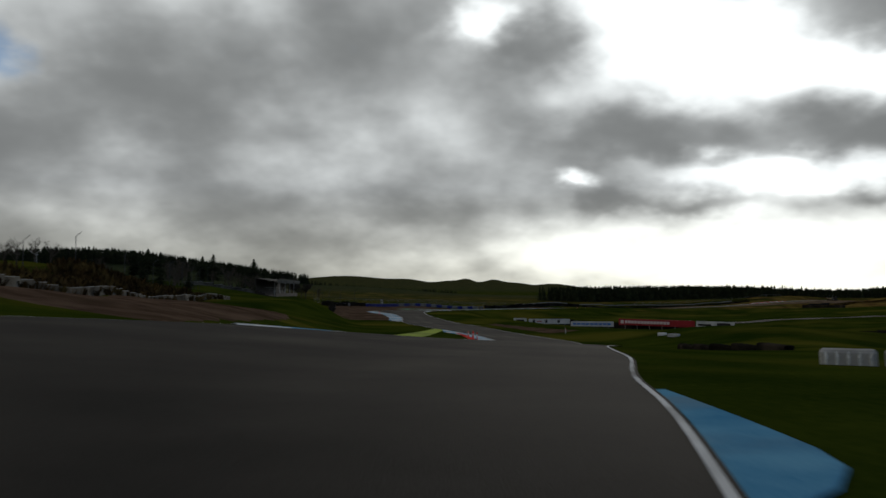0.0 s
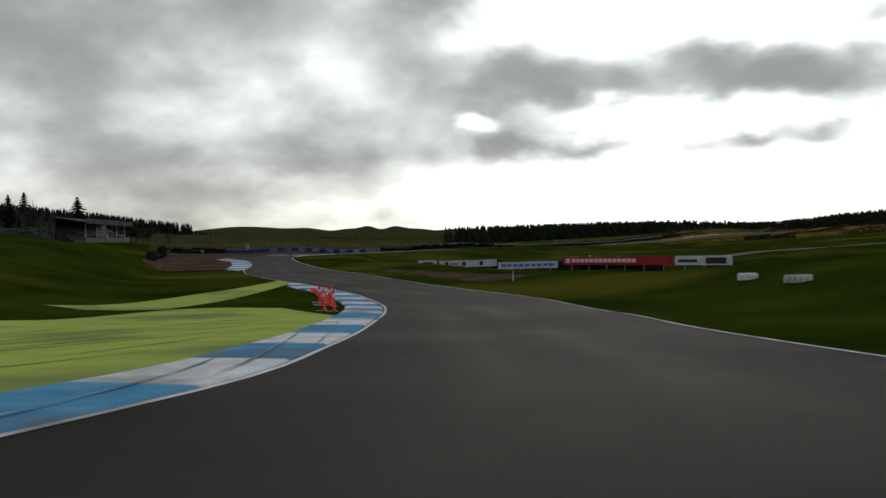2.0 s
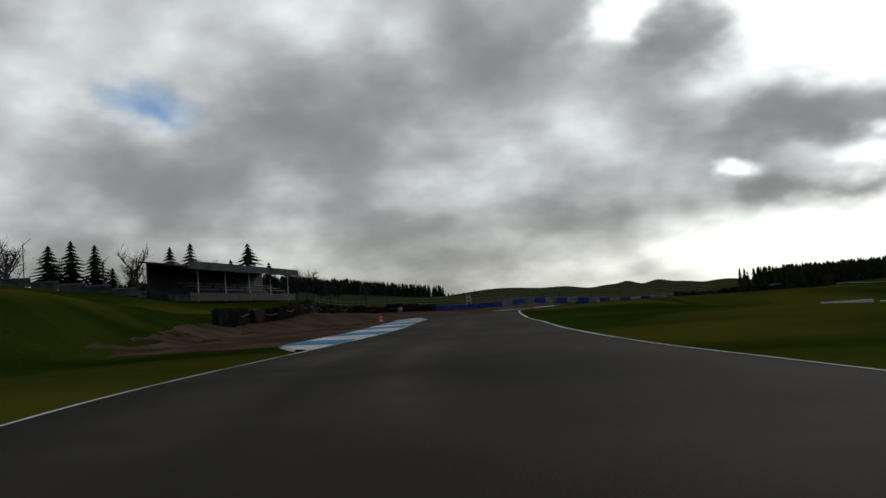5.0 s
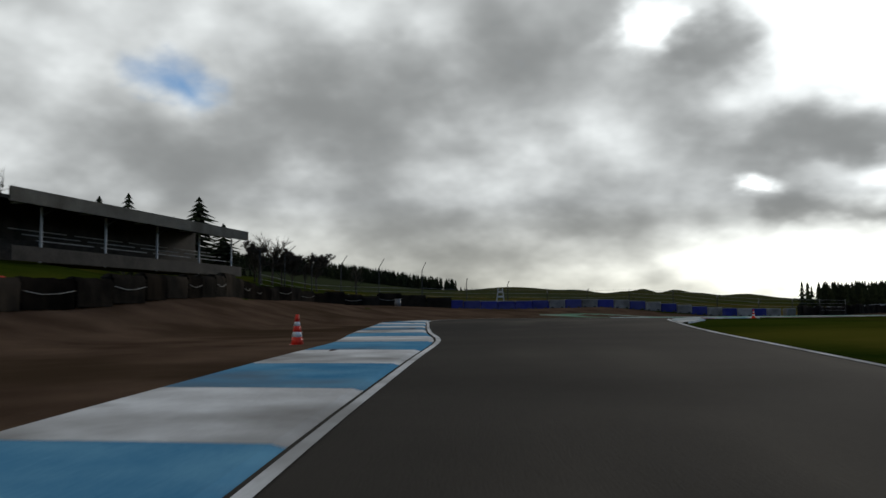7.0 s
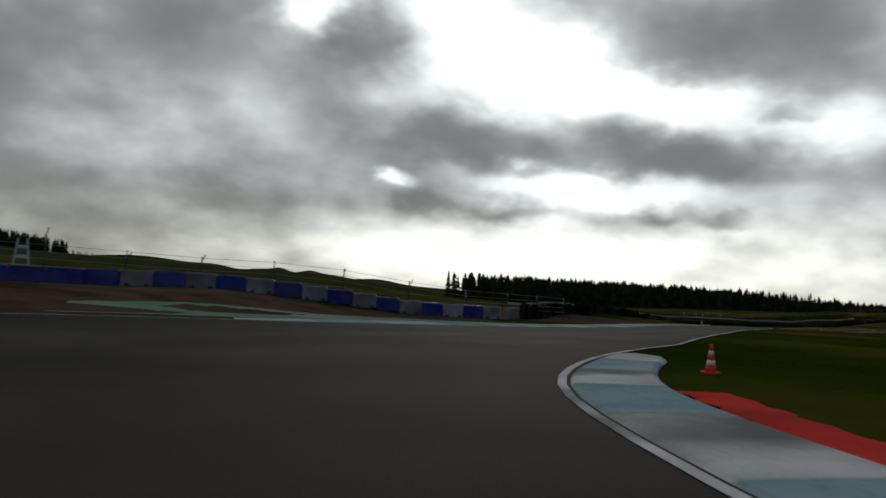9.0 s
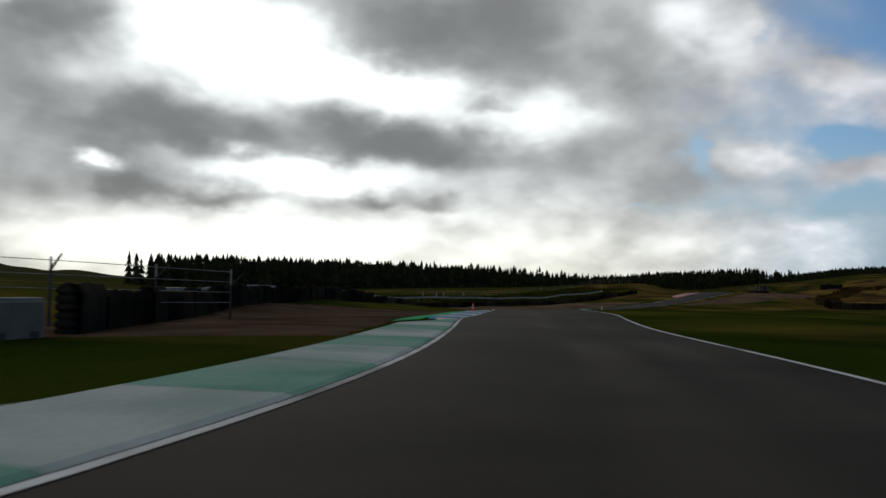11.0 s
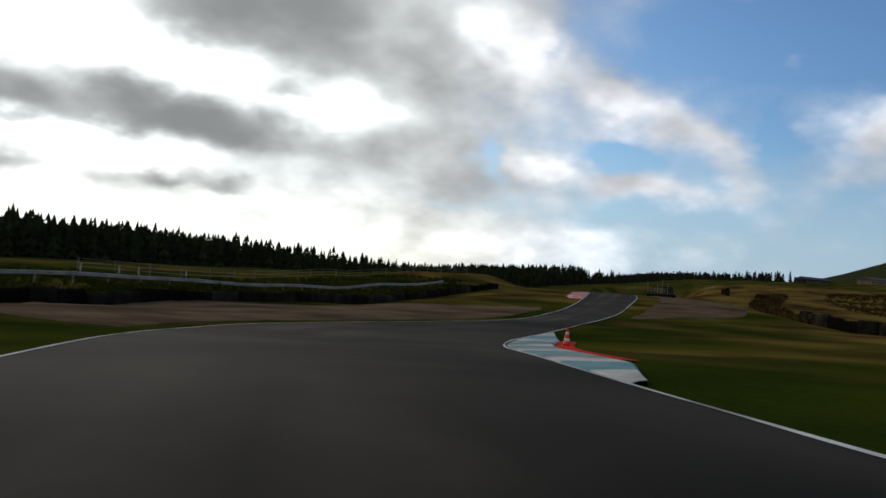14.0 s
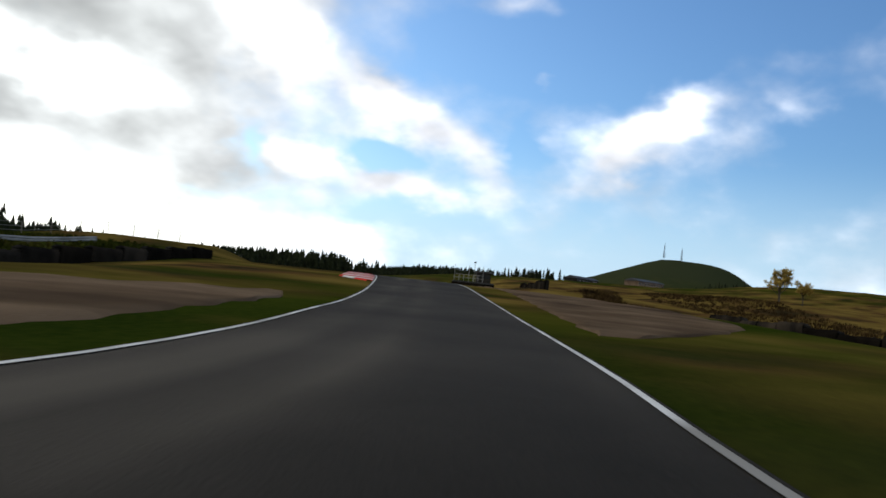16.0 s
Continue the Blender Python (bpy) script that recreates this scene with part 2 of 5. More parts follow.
def grass_material():
    """Green turf that turns to rough moor grass and heath where the ground is dry."""
    mat = material("grass", (0.012, 0.0235, 0.0024), (0.038, 0.050, 0.0055), 0.12, 1.0, 6, 0.8, (0.074, 0.070, 0.010), spec=0.0)
    nt = mat.node_tree
    N, Lk = nt.nodes.new, nt.links.new
    b = nt.nodes["Principled BSDF"]
    col = b.inputs["Base Color"].links[0].from_socket
    at_ = N("ShaderNodeAttribute")
    at_.attribute_name = "dry"
    geo = N("ShaderNodeNewGeometry")
    n = N("ShaderNodeTexNoise")
    n.inputs["Scale"].default_value, n.inputs["Detail"].default_value = 0.09, 8.0
    Lk(geo.outputs["Position"], n.inputs["Vector"])
    add = N("ShaderNodeMath")
    add.operation = "MULTIPLY_ADD"
    Lk(n.outputs["Fac"], add.inputs[0])
    add.inputs[1].default_value = 1.5
    Lk(at_.outputs["Fac"], add.inputs[2])
    mr = N("ShaderNodeMapRange")
    for k, v in (("From Min", 1.03), ("From Max", 1.5)):
        mr.inputs[k].default_value = v
    Lk(add.outputs[0], mr.inputs["Value"])
    n2 = N("ShaderNodeTexNoise")
    n2.inputs["Scale"].default_value, n2.inputs["Detail"].default_value = 0.13, 9.0
    Lk(geo.outputs["Position"], n2.inputs["Vector"])
    moor = N("ShaderNodeValToRGB")      # heather, bleached bents and green flushes
    Lk(n2.outputs["Fac"], moor.inputs["Fac"])
    ramp = moor.color_ramp
    ramp.elements[0].position, ramp.elements[0].color = 0.34, (0.034, 0.026, 0.012, 1)
    ramp.elements[1].position, ramp.elements[1].color = 0.68, (0.20, 0.135, 0.034, 1)
    ramp.elements.new(0.45).color = (0.105, 0.058, 0.02, 1)
    ramp.elements.new(0.55).color = (0.15, 0.10, 0.024, 1)
    mix = N("ShaderNodeMix")
    mix.data_type = "RGBA"
    Lk(mr.outputs[0], mix.inputs["Factor"])
    Lk(col, mix.inputs["A"])
    Lk(moor.outputs["Color"], mix.inputs["B"])
    heath = N("ShaderNodeAttribute")
    heath.attribute_name = "heath"
    dark = N("ShaderNodeMix")
    dark.data_type = "RGBA"
    Lk(heath.outputs["Fac"], dark.inputs["Factor"])
    Lk(mix.outputs["Result"], dark.inputs["A"])
    dark.inputs["B"].default_value = (0.040, 0.047, 0.022, 1)
    Lk(dark.outputs["Result"], b.inputs["Base Color"])
    return mat


def asphalt_material(*args, **kw):
    """Asphalt with paler, polished lanes where cars run, broken up along the way."""
    mat = material(*args, **kw)
    nt = mat.node_tree
    N, Lk = nt.nodes.new, nt.links.new
    bsdf = nt.nodes["Principled BSDF"]
    col = bsdf.inputs["Base Color"].links[0].from_socket
    lane = N("ShaderNodeAttribute")
    lane.attribute_name = "lane"
    geo = N("ShaderNodeNewGeometry")
    n = N("ShaderNodeTexNoise")
    n.inputs["Scale"].default_value, n.inputs["Detail"].default_value = 0.11, 6.0
    Lk(geo.outputs["Position"], n.inputs["Vector"])
    mr = N("ShaderNodeMapRange")
    for k, v in (("From Min", 0.42), ("From Max", 0.68)):
        mr.inputs[k].default_value = v
    Lk(n.outputs["Fac"], mr.inputs["Value"])
    mul = N("ShaderNodeMath")
    mul.operation = "MULTIPLY"
    Lk(mr.outputs[0], mul.inputs[0])
    Lk(lane.outputs["Fac"], mul.inputs[1])
    mix = N("ShaderNodeMix")
    mix.data_type = "RGBA"
    Lk(mul.outputs[0], mix.inputs["Factor"])
    Lk(col, mix.inputs["A"])
    mix.inputs["B"].default_value = (0.09, 0.078, 0.062, 1)
    Lk(mix.outputs["Result"], bsdf.inputs["Base Color"])
    return mat


ASPHALT = asphalt_material("asphalt", (0.0205, 0.0182, 0.0152), (0.047, 0.041, 0.0338), 0.16, 0.9, 40, 0.35, (0.0145, 0.013, 0.0112), spec=0.03)
GRASS = grass_material()
WHITE_PAINT = material("white_paint", (0.52, 0.51, 0.49), (0.76, 0.76, 0.74), 0.9, 0.6, 25, 0.2, (0.30, 0.29, 0.27), spec=0.0)
BLUE_PAINT = material("blue_paint", (0.065, 0.22, 0.37), (0.15, 0.35, 0.49), 0.8, 0.6, 25, 0.2, (0.13, 0.20, 0.26), spec=0.0)
RED_PAINT = material("red_paint", (0.52, 0.035, 0.03), (0.66, 0.07, 0.05), 0.8, 0.6, 25, 0.1, (0.40, 0.05, 0.04), spec=0.0)
LIME_PAINT = material("lime_paint", (0.30, 0.37, 0.075), (0.40, 0.46, 0.11), 0.5, 0.75, 20, 0.1, (0.22, 0.26, 0.085), spec=0.0)
GREEN_PAINT = material("green_paint", (0.06, 0.36, 0.14), (0.10, 0.45, 0.19), 0.8, 0.7, 20, 0.1, (0.09, 0.27, 0.12), spec=0.0)
GRAVEL = material("gravel", (0.060, 0.038, 0.025), (0.125, 0.082, 0.055), 0.35, 0.95, 30, 1.0, (0.055, 0.036, 0.022), spec=0.0)
PALE_GRAVEL = material("pale_gravel", (0.10, 0.067, 0.042), (0.185, 0.13, 0.085), 0.35, 0.95, 30, 1.0, (0.075, 0.052, 0.035), spec=0.0)
CONIFER = material("conifer", (0.009, 0.0125, 0.0055), (0.024, 0.030, 0.0115), 0.3, 0.95, 4, 0.0, island=0.35, spec=0.1)
BARK = material("bark", (0.05, 0.04, 0.03), (0.09, 0.075, 0.06), 2.0, 0.9, 20, 0.3, spec=0.1)

# ---- plan ----
ROAD_LINE = [
    (0.0, -40.0, -0.76, -0.1),
    (0.0, -20.0, -1.00, -0.1),
    (0.0, 0.0, -1.24, -0.1),
    (0.4, 22.2, -1.67, -1.6),
    (2.4, 43.2, -2.58, -2.0),
    (5.5, 63.4, -4.11, -1.6),
    (7.5, 84.6, -5.51, -0.9),
    (6.9, 105.5, -6.42, -2.0),
    (5.3, 123.3, -6.51, -2.1),
    (2.7, 139.5, -6.37, -1.9),
    (-0.4, 155.5, -6.32, -1.4),
    (-4.0, 171.4, -6.30, -0.8),
    (-7.6, 187.5, -6.06, -0.1),
    (-9.5, 204.5, -5.81, 0.8),
    (-9.1, 220.2, -5.74, 1.0),
    (-6.9, 234.0, -5.70, 1.1),
    (-1.7, 248.6, -5.87, 0.5),
    (5.7, 263.7, -6.07, 0.4),
    (14.4, 279.2, -6.22, 0.5),
    (24.6, 294.8, -6.38, 0.6),
    (36.5, 310.5, -6.58, 1.0),
    (50.0, 326.1, -6.81, 1.7),
    (64.1, 340.9, -7.10, 1.5),
    (79.0, 354.0, -7.52, 1.4),
    (93.6, 364.2, -8.02, 1.7),
    (125.6, 380.2, -7.37, 0.0),
    (146.7, 390.0, -6.43, 0.0),
    (168.0, 405.0, -5.40, 0.0),

    (192.0, 422.0, -5.0, 0.0), (230.0, 446.0, -5.6, 0.0), (300.0, 480.0, -7.5, 0.0),
]
LEFT_EDGE = [(-34, -36), (-28, -10), (-20, 12), (-13, 28), (-7.5, 41), (-4.2, 51), (-0.9, 59), (1.2, 66), (3.3, 73), (4.3, 80), (5.1, 86), (5.8, 92.5),
             (6.5, 99.5), (6.8, 106.6), (6.2, 113.3), (5.0, 120), (3.0, 126.5), (0.8, 132.7), (-1.8, 139), (-4, 146.5), (-6, 154), (-7.5, 163), (-8.5, 172),
             (-8.9, 181), (-9.4, 188.4), (-10.4, 195.5), (-11.4, 202.6), (-12.5, 210), (-14.3, 217), (-16.2, 225), (-18, 233), (-19.8, 241), (-20.6, 249)]
LEFT_EDGE += [(-18.6, 257), (-13.5, 262.5), (-8, 266), (-2.5, 269.5), (3, 273.2), (8.5, 277), (14, 282), (20, 289), (27, 298.5), (35.2, 310.2),
              (39.8, 315.7), (48.25, 326.45), (57.1, 337.9), (65.2, 349.5), (74, 362), (79, 367.8), (85, 372.9), (91.5, 375.1), (98, 375.3), (104, 375.3),
              (109, 376.3), (114.1, 378.4), (120.8, 381.9), (127.3, 385.3), (139, 391.8), (156, 401.8), (172, 412), (192, 426), (230, 450), (300, 484)]
RIGHT_EDGE = [(-4, -36), (-2, -18), (0.5, -2), (2.6, 9), (3.5, 15), (5, 22), (6, 29), (7.2, 36), (9.2, 43), (10.6, 49.5), (12.3, 56.5), (13.5, 63.5),
              (14, 71), (14.5, 78), (15.2, 85), (16.4, 92.5), (17, 100), (17.5, 107.3), (17.2, 114), (15.2, 121), (12.9, 128), (10.8, 134.8), (9.1, 141.7),
              (7.6, 148.8), (5.6, 156), (3.7, 163), (2, 171), (0.5, 178), (-0.8, 185), (-1.9, 190), (-2.9, 196.4), (-3.8, 203), (-4.5, 210), (-4.8, 216.5)]
RIGHT_EDGE += [(-4.9, 223.5), (-4.9, 230.3), (-4.4, 237), (-2.9, 243.6), (0.2, 249.8), (4.4, 255.8), (8.6, 261), (12.7, 267), (17, 273), (21, 278.5),
               (25, 283.7), (33, 294.6), (40, 303), (46.3, 310.2), (50.6, 315.8), (54.4, 321), (58.6, 326.6), (63, 332), (67.5, 337), (71.6, 342.3), (76.2, 347.9),
               (81, 353.3), (85.6, 358), (91.3, 362.4), (97.7, 365.6), (104.2, 368.6), (110.2, 371.5), (116.3, 374.2), (129.4, 380.5), (141.7, 386.9), (166, 400)]
RIGHT_EDGE += [(194, 417.5), (232, 440), (302, 474)]


def spline(pts, step):
    """Points about a step apart on a smooth line through pts."""
    p = np.array(pts, float)
    p = np.vstack([2 * p[0] - p[1], p, 2 * p[-1] - p[-2]])
    out = []
    for i in range(1, len(p) - 2):
        n = max(1, int(np.linalg.norm(p[i + 1][:2] - p[i][:2]) / step))
        for k in range(n):
            u = k / n
            out.append(0.5 * (2 * p[i] + (p[i + 1] - p[i - 1]) * u + (2 * p[i - 1] - 5 * p[i] + 4 * p[i + 1] - p[i + 2]) * u * u
                              + (3 * p[i] - p[i - 1] - 3 * p[i + 1] + p[i + 2]) * u ** 3))
    out.append(p[-2])
    return np.array(out)


LINE = spline(ROAD_LINE, 1.0)
_t = np.gradient(LINE[:, :2], axis=0)
_t /= np.linalg.norm(_t, axis=1)[:, None]
LINE_RIGHT = np.column_stack([_t[:, 1], -_t[:, 0]])
LAND = [(-30, -60, 1), (-32, 50, 1.4), (-34, 62, 1.0), (-37, 90, 0.0), (-42, 140, -1.8), (-43.5, 168, -2.2), (-24, 50, -0.9), (-26, 66, -0.9), (-27, 80, -1.3), (-28, 95, -1.8), (-29, 110, -2.5), (-27, 128, -3.6), (-60, 90, 4.6), (-62, 132, 4.4), (-78, 150, 6), (-60, 175, 1.5), (-28.6, 213, -4.3), (-30.6, 229, -4.6), (-33.6, 241, -4.8), (-37, 254, -4.9), (-37.5, 267, -5.0), (-34.5, 276.5, -5.0), (-26, 262, -5.6), (-20, 275, -5.9), (-46, 235, -2.2), (-59, 232, 1.2), (-66, 225, 2.6), (-52, 240, -0.6), (-55, 210, -1.1),
        (-48, 262, -1.9), (-64, 262, 0.0), (-62, 285, -0.4), (-72, 303, 0.6), (-88, 308, 2.6), (-104, 298, 4.6), (-31, 281.5, -5.1), (-26, 283.3, -5.3), (-20, 285.2, -5.4), (-13.5, 286.5, -5.35), (-2, 290.6, -5.45), (12.5, 296.5, -6.2), (-5, 301, -5.2), (-28, 296, -4.0), (43, 351, -6.5), (50, 157, -10), (60, 165, -10.4), (22, 211, -8.3)]
LAND += [(42, 207, -9.4), (60, 190, -9.6), (60, 60, -7.5), (30, 10, -3.5), (70, 260, -9), (100, 300, -9), (63, 372, -7.3), (76, 384, -8.4), (86, 393, -8.8), (97, 397.5, -8.9), (108, 400.5, -8.9), (118, 403, -8.7), (126, 405.5, -8.3), (133, 408.5, -7.7), (144, 411.5, -6.8), (96, 404.5, -7.0), (105, 407.5, -7.3), (118, 411, -7.4), (131, 415, -6.5), (147, 418.5, -5.2), (158, 421, -4.8), (72, 408, -6.2), (95, 420, -6.6), (118, 424, -6.6), (140, 438, -5.8), (158, 452, -4.8), (172, 446, -3.0), (190, 448, -2.8), (48, 383, -5.8),
         (160, 365, -8.0), (152, 374, -7.7), (178, 382, -7.2), (200, 399, -5.8), (228, 414, -3.4), (262, 560, -8), (340, 440, 2.2), (272, 391, -0.9), (484, 489, 8.0), (492, 462, 9.4), (476, 514, 7.4), (450, 380, 12), (400, 300, 11), (600, 500, 14), (620, 350, 20), (800, 420, 22), (310, 340, 0.5), (190, 320, -6), (-125, 400, 1), (-118, 480, 0), (-105, 600, 0), (-220, 330, 5), (-110, 760, 3), (150, 740, -8), (60, 1000, -6), (440, 620, -6)]
LAND = np.array(LAND)


def road_height(x, y):
    """Height of the road's plane at its nearest place, and the distance from its middle."""
    x, y = np.atleast_1d(np.asarray(x, float)), np.atleast_1d(np.asarray(y, float))
    z, d = np.empty(len(x)), np.empty(len(x))
    for i in range(0, len(x), 4000):
        dx, dy = x[i:i + 4000, None] - LINE[None, :, 0], y[i:i + 4000, None] - LINE[None, :, 1]
        d2 = dx * dx + dy * dy
        w = 1.0 / (d2 + 4.0) ** 3
        w /= w.sum(1, keepdims=True)
        side = dx * LINE_RIGHT[None, :, 0] + dy * LINE_RIGHT[None, :, 1]
        banked = 0.07 * np.exp(-((LINE[None, :, 1] - 15) / 30) ** 2)
        lat = np.clip(dx * LINE_RIGHT[None, :, 0] + dy * LINE_RIGHT[None, :, 1], -11, 11)
        z[i:i + 4000] = (w * (LINE[None, :, 2] + np.tan(np.radians(LINE[None, :, 3])) * lat + banked * np.clip(-side - 2.5, 0, 22))).sum(1)
        d[i:i + 4000] = np.sqrt(d2.min(1))
    return z, d


def hills(x, y):
    def hump(cx, cy, rx, ry, h):
        return h * np.exp(-((x - cx) / rx) ** 2 - ((y - cy) / ry) ** 2)
    return (hump(-420, 950, 220, 200, 40) + hump(130, 3000, 260, 420, 28) + hump(182, 3000, 40, 420, 15) + hump(85, 3000, 34, 420, 15) + hump(262, 3000, 50, 400, 9) + hump(20, 3000, 50, 400, 10) + hump(400, 3000, 70, 400, 14)
            + hump(-330, 3000, 220, 400, 44) + hump(-900, 2600, 600, 700, 42) + hump(560, 3000, 200, 400, 10) + hump(-120, 3000, 70, 400, 12)
            + hump(965, 552, 95, 88, 58) + hump(940, 620, 60, 34, 14) + hump(985, 488, 70, 36, 12) + hump(955, 560, 40, 16, 4))


def height(x, y):
    x, y = np.atleast_1d(np.asarray(x, float)), np.atleast_1d(np.asarray(y, float))
    zr, d = road_height(x, y)
    w = 1.0 / ((x[:, None] - LAND[None, :, 0]) ** 2 + (y[:, None] - LAND[None, :, 1]) ** 2 + 60.0) ** 1.5
    far = 2e-8
    zl = ((w * LAND[None, :, 2]).sum(1) + far * -3) / (w.sum(1) + far)
    s = np.clip((y - 140) / 30, 0, 1)
    k = np.clip((d - 14 - 7 * np.exp(-((y - 255) / 18) ** 2)) / (20 - 11 * s), 0, 1)
    k = k * k * (3 - 2 * k)
    rough = 0.12 * np.sin(x * 0.31 + 1.3 * np.sin(y * 0.17)) * np.sin(y * 0.27 + 0.7 * np.sin(x * 0.13))
    return zr * (1 - k) + zl * k + rough * k + hills(x, y) * k


def mesh_object(name, verts, faces, mat, parent=None, smooth=False):
    me = bpy.data.meshes.new(name)
    me.from_pydata([tuple(map(float, v)) for v in verts], [], [tuple(map(int, f)) for f in faces])
    me.materials.append(mat)
    if smooth:
        me.polygons.foreach_set("use_smooth", [True] * len(me.polygons))
    me.update()
    ob = new(name, me)
    if parent:
        ob.parent = parent
    return ob


def axis(a, b, step, lo, hi):
    """Even steps from a to b, then ever wider to lo and hi."""
    v = list(np.arange(a, b + 0.01, step))
    s, x = step, b
    while x < hi:
        s *= 1.16
        x += s
        v.append(x)
    s, x = step, a
    while x > lo:
        s *= 1.16
        x -= s
        v.insert(0, x)
    return np.array(v)


def build_ground():
    xs, ys = axis(-70, 210, 2.0, -4200, 4200), np.union1d(axis(-40, 460, 2.0, -3800, 4600), np.arange(2450, 3500, 75))
    gx, gy = np.meshgrid(xs, ys)
    z = height(gx.ravel(), gy.ravel())
    nx = len(xs)
    i = np.arange((len(ys) - 1) * nx).reshape(-1, nx)[:, :-1].ravel()
    faces = np.column_stack([i, i + 1, i + 1 + nx, i + nx])
    ob = mesh_object("ground", np.column_stack([gx.ravel(), gy.ravel(), z]), faces, GRASS, smooth=True)
    x, y = gx.ravel(), gy.ravel()

    def zone(cx, cy, rx, ry, k):
        return k * np.exp(-((x - cx) / rx) ** 2 - ((y - cy) / ry) ** 2)
    dry = (zone(-40, 420, 130, 110, 0.3) + zone(260, 400, 80, 48, 1.1) + zone(134, 399, 20, 8, 0.2) + zone(150, 356, 40, 12, 0.45) + zone(120, 352, 30, 20, 0.15)
           + zone(150, 700, 900, 330, 0.5) + zone(330, 380, 120, 90, 0.5) + zone(100, 3000, 2200, 900, 0.6) + zone(-30, 110, 20, 30, 0.25))
    layer = ob.data.attributes.new("dry", "FLOAT", "POINT")
    layer.data.foreach_set("value", np.clip(dry, 0, 1).astype(np.float32))
    heath = zone(965, 552, 190, 170, 1.3) + zone(100, 3000, 2500, 1300, 0.8) + zone(-25, 430, 80, 60, 0.75) + zone(60, 760, 500, 200, 0.8) + zone(-420, 950, 300, 260, 1)
    ob.data.attributes.new("heath", "FLOAT", "POINT").data.foreach_set("value", np.clip(heath, 0, 1).astype(np.float32))
    tagged(ob, "rough green and yellowing grass over rolling ground", "ground", kind="structure")


LEFT, RIGHT = spline(LEFT_EDGE, 1.5), spline(RIGHT_EDGE, 1.5)


def build_road():
    verts, faces, j, n = [], [], 0, 14
    for p in LEFT:
        d = np.linalg.norm(RIGHT[j:j + 14] - p, axis=1)
        j += int(d.argmin())
        w = RIGHT[j] - p
        w = w * 0.04 / np.linalg.norm(w)         # the asphalt runs just past the painted edge
        for k in range(n + 1):
            verts.append(p - w + (RIGHT[j] - p + 2 * w) * k / n)
    v = np.array(verts)
    z = road_height(v[:, 0], v[:, 1])[0] + 0.03
    for r in range(len(LEFT) - 1):
        for k in range(n):
            a = r * (n + 1) + k
            faces.append((a, a + 1, a + n + 2, a + n + 1))
    ob = mesh_object("road", np.column_stack([v, z]), faces, ASPHALT, smooth=True)
    k = np.tile(np.arange(n + 1) / n, len(LEFT))
    r = np.repeat(np.arange(len(LEFT)), n + 1)
    mid = 0.5 + 0.18 * np.sin(r * 0.035 + 0.6)
    lane = 0.75 * np.exp(-((k - mid - 0.1) / 0.07) ** 2) + 0.75 * np.exp(-((k - mid + 0.14) / 0.07) ** 2) + 0.25 * np.exp(-((k - 0.93) / 0.06) ** 2)
    ob.data.attributes.new("lane", "FLOAT", "POINT").data.foreach_set("value", np.clip(lane, 0, 1).astype(np.float32))
    tagged(ob, "dark grey asphalt race track, dry and worn", "road", kind="structure")


def ribbon(name, line, inner, outer, mat, lift, thick=0.0, parent=None, steps=1):
    """A strip that follows line (x, y), from inner to outer metres to its left (negative: right)."""
    line = np.asarray(line, float)
    t = np.gradient(line, axis=0)
    t /= np.linalg.norm(t, axis=1)[:, None]
    left = np.column_stack([-t[:, 1], t[:, 0]])
    inner, outer = np.broadcast_to(inner, len(line)), np.broadcast_to(outer, len(line))
    cols = []
    for k in range(steps + 1):
        q = line + left * (inner + (outer - inner) * k / steps)[:, None]
        h = height(q[:, 0], q[:, 1]) + lift
        cols.append(np.column_stack([q, h]))
    verts = np.array(cols).transpose(1, 0, 2).reshape(-1, 3)
    m = steps + 1
    faces = []
    for r in range(len(line) - 1):
        for k in range(steps):
            a = r * m + k
            faces.append((a + 1, a, a + m, a + m + 1))
    return mesh_object(name, verts, faces, mat, parent, smooth=True)


build_ground()
build_road()
for nm, edge, sg in (("edge_line", LEFT, -1), ("edge_line", RIGHT, 1)):
    broad = np.where((edge[:, 1] > 37) & (edge[:, 1] < 134) | (edge[:, 1] > 168) & (edge[:, 1] < 345), 0.05, 0.0)
    tagged(ribbon(nm, edge, 0.02 * sg, (0.105 + broad) * sg, WHITE_PAINT, 0.04), "worn white painted line along the edge of the track", "line", kind="structure")

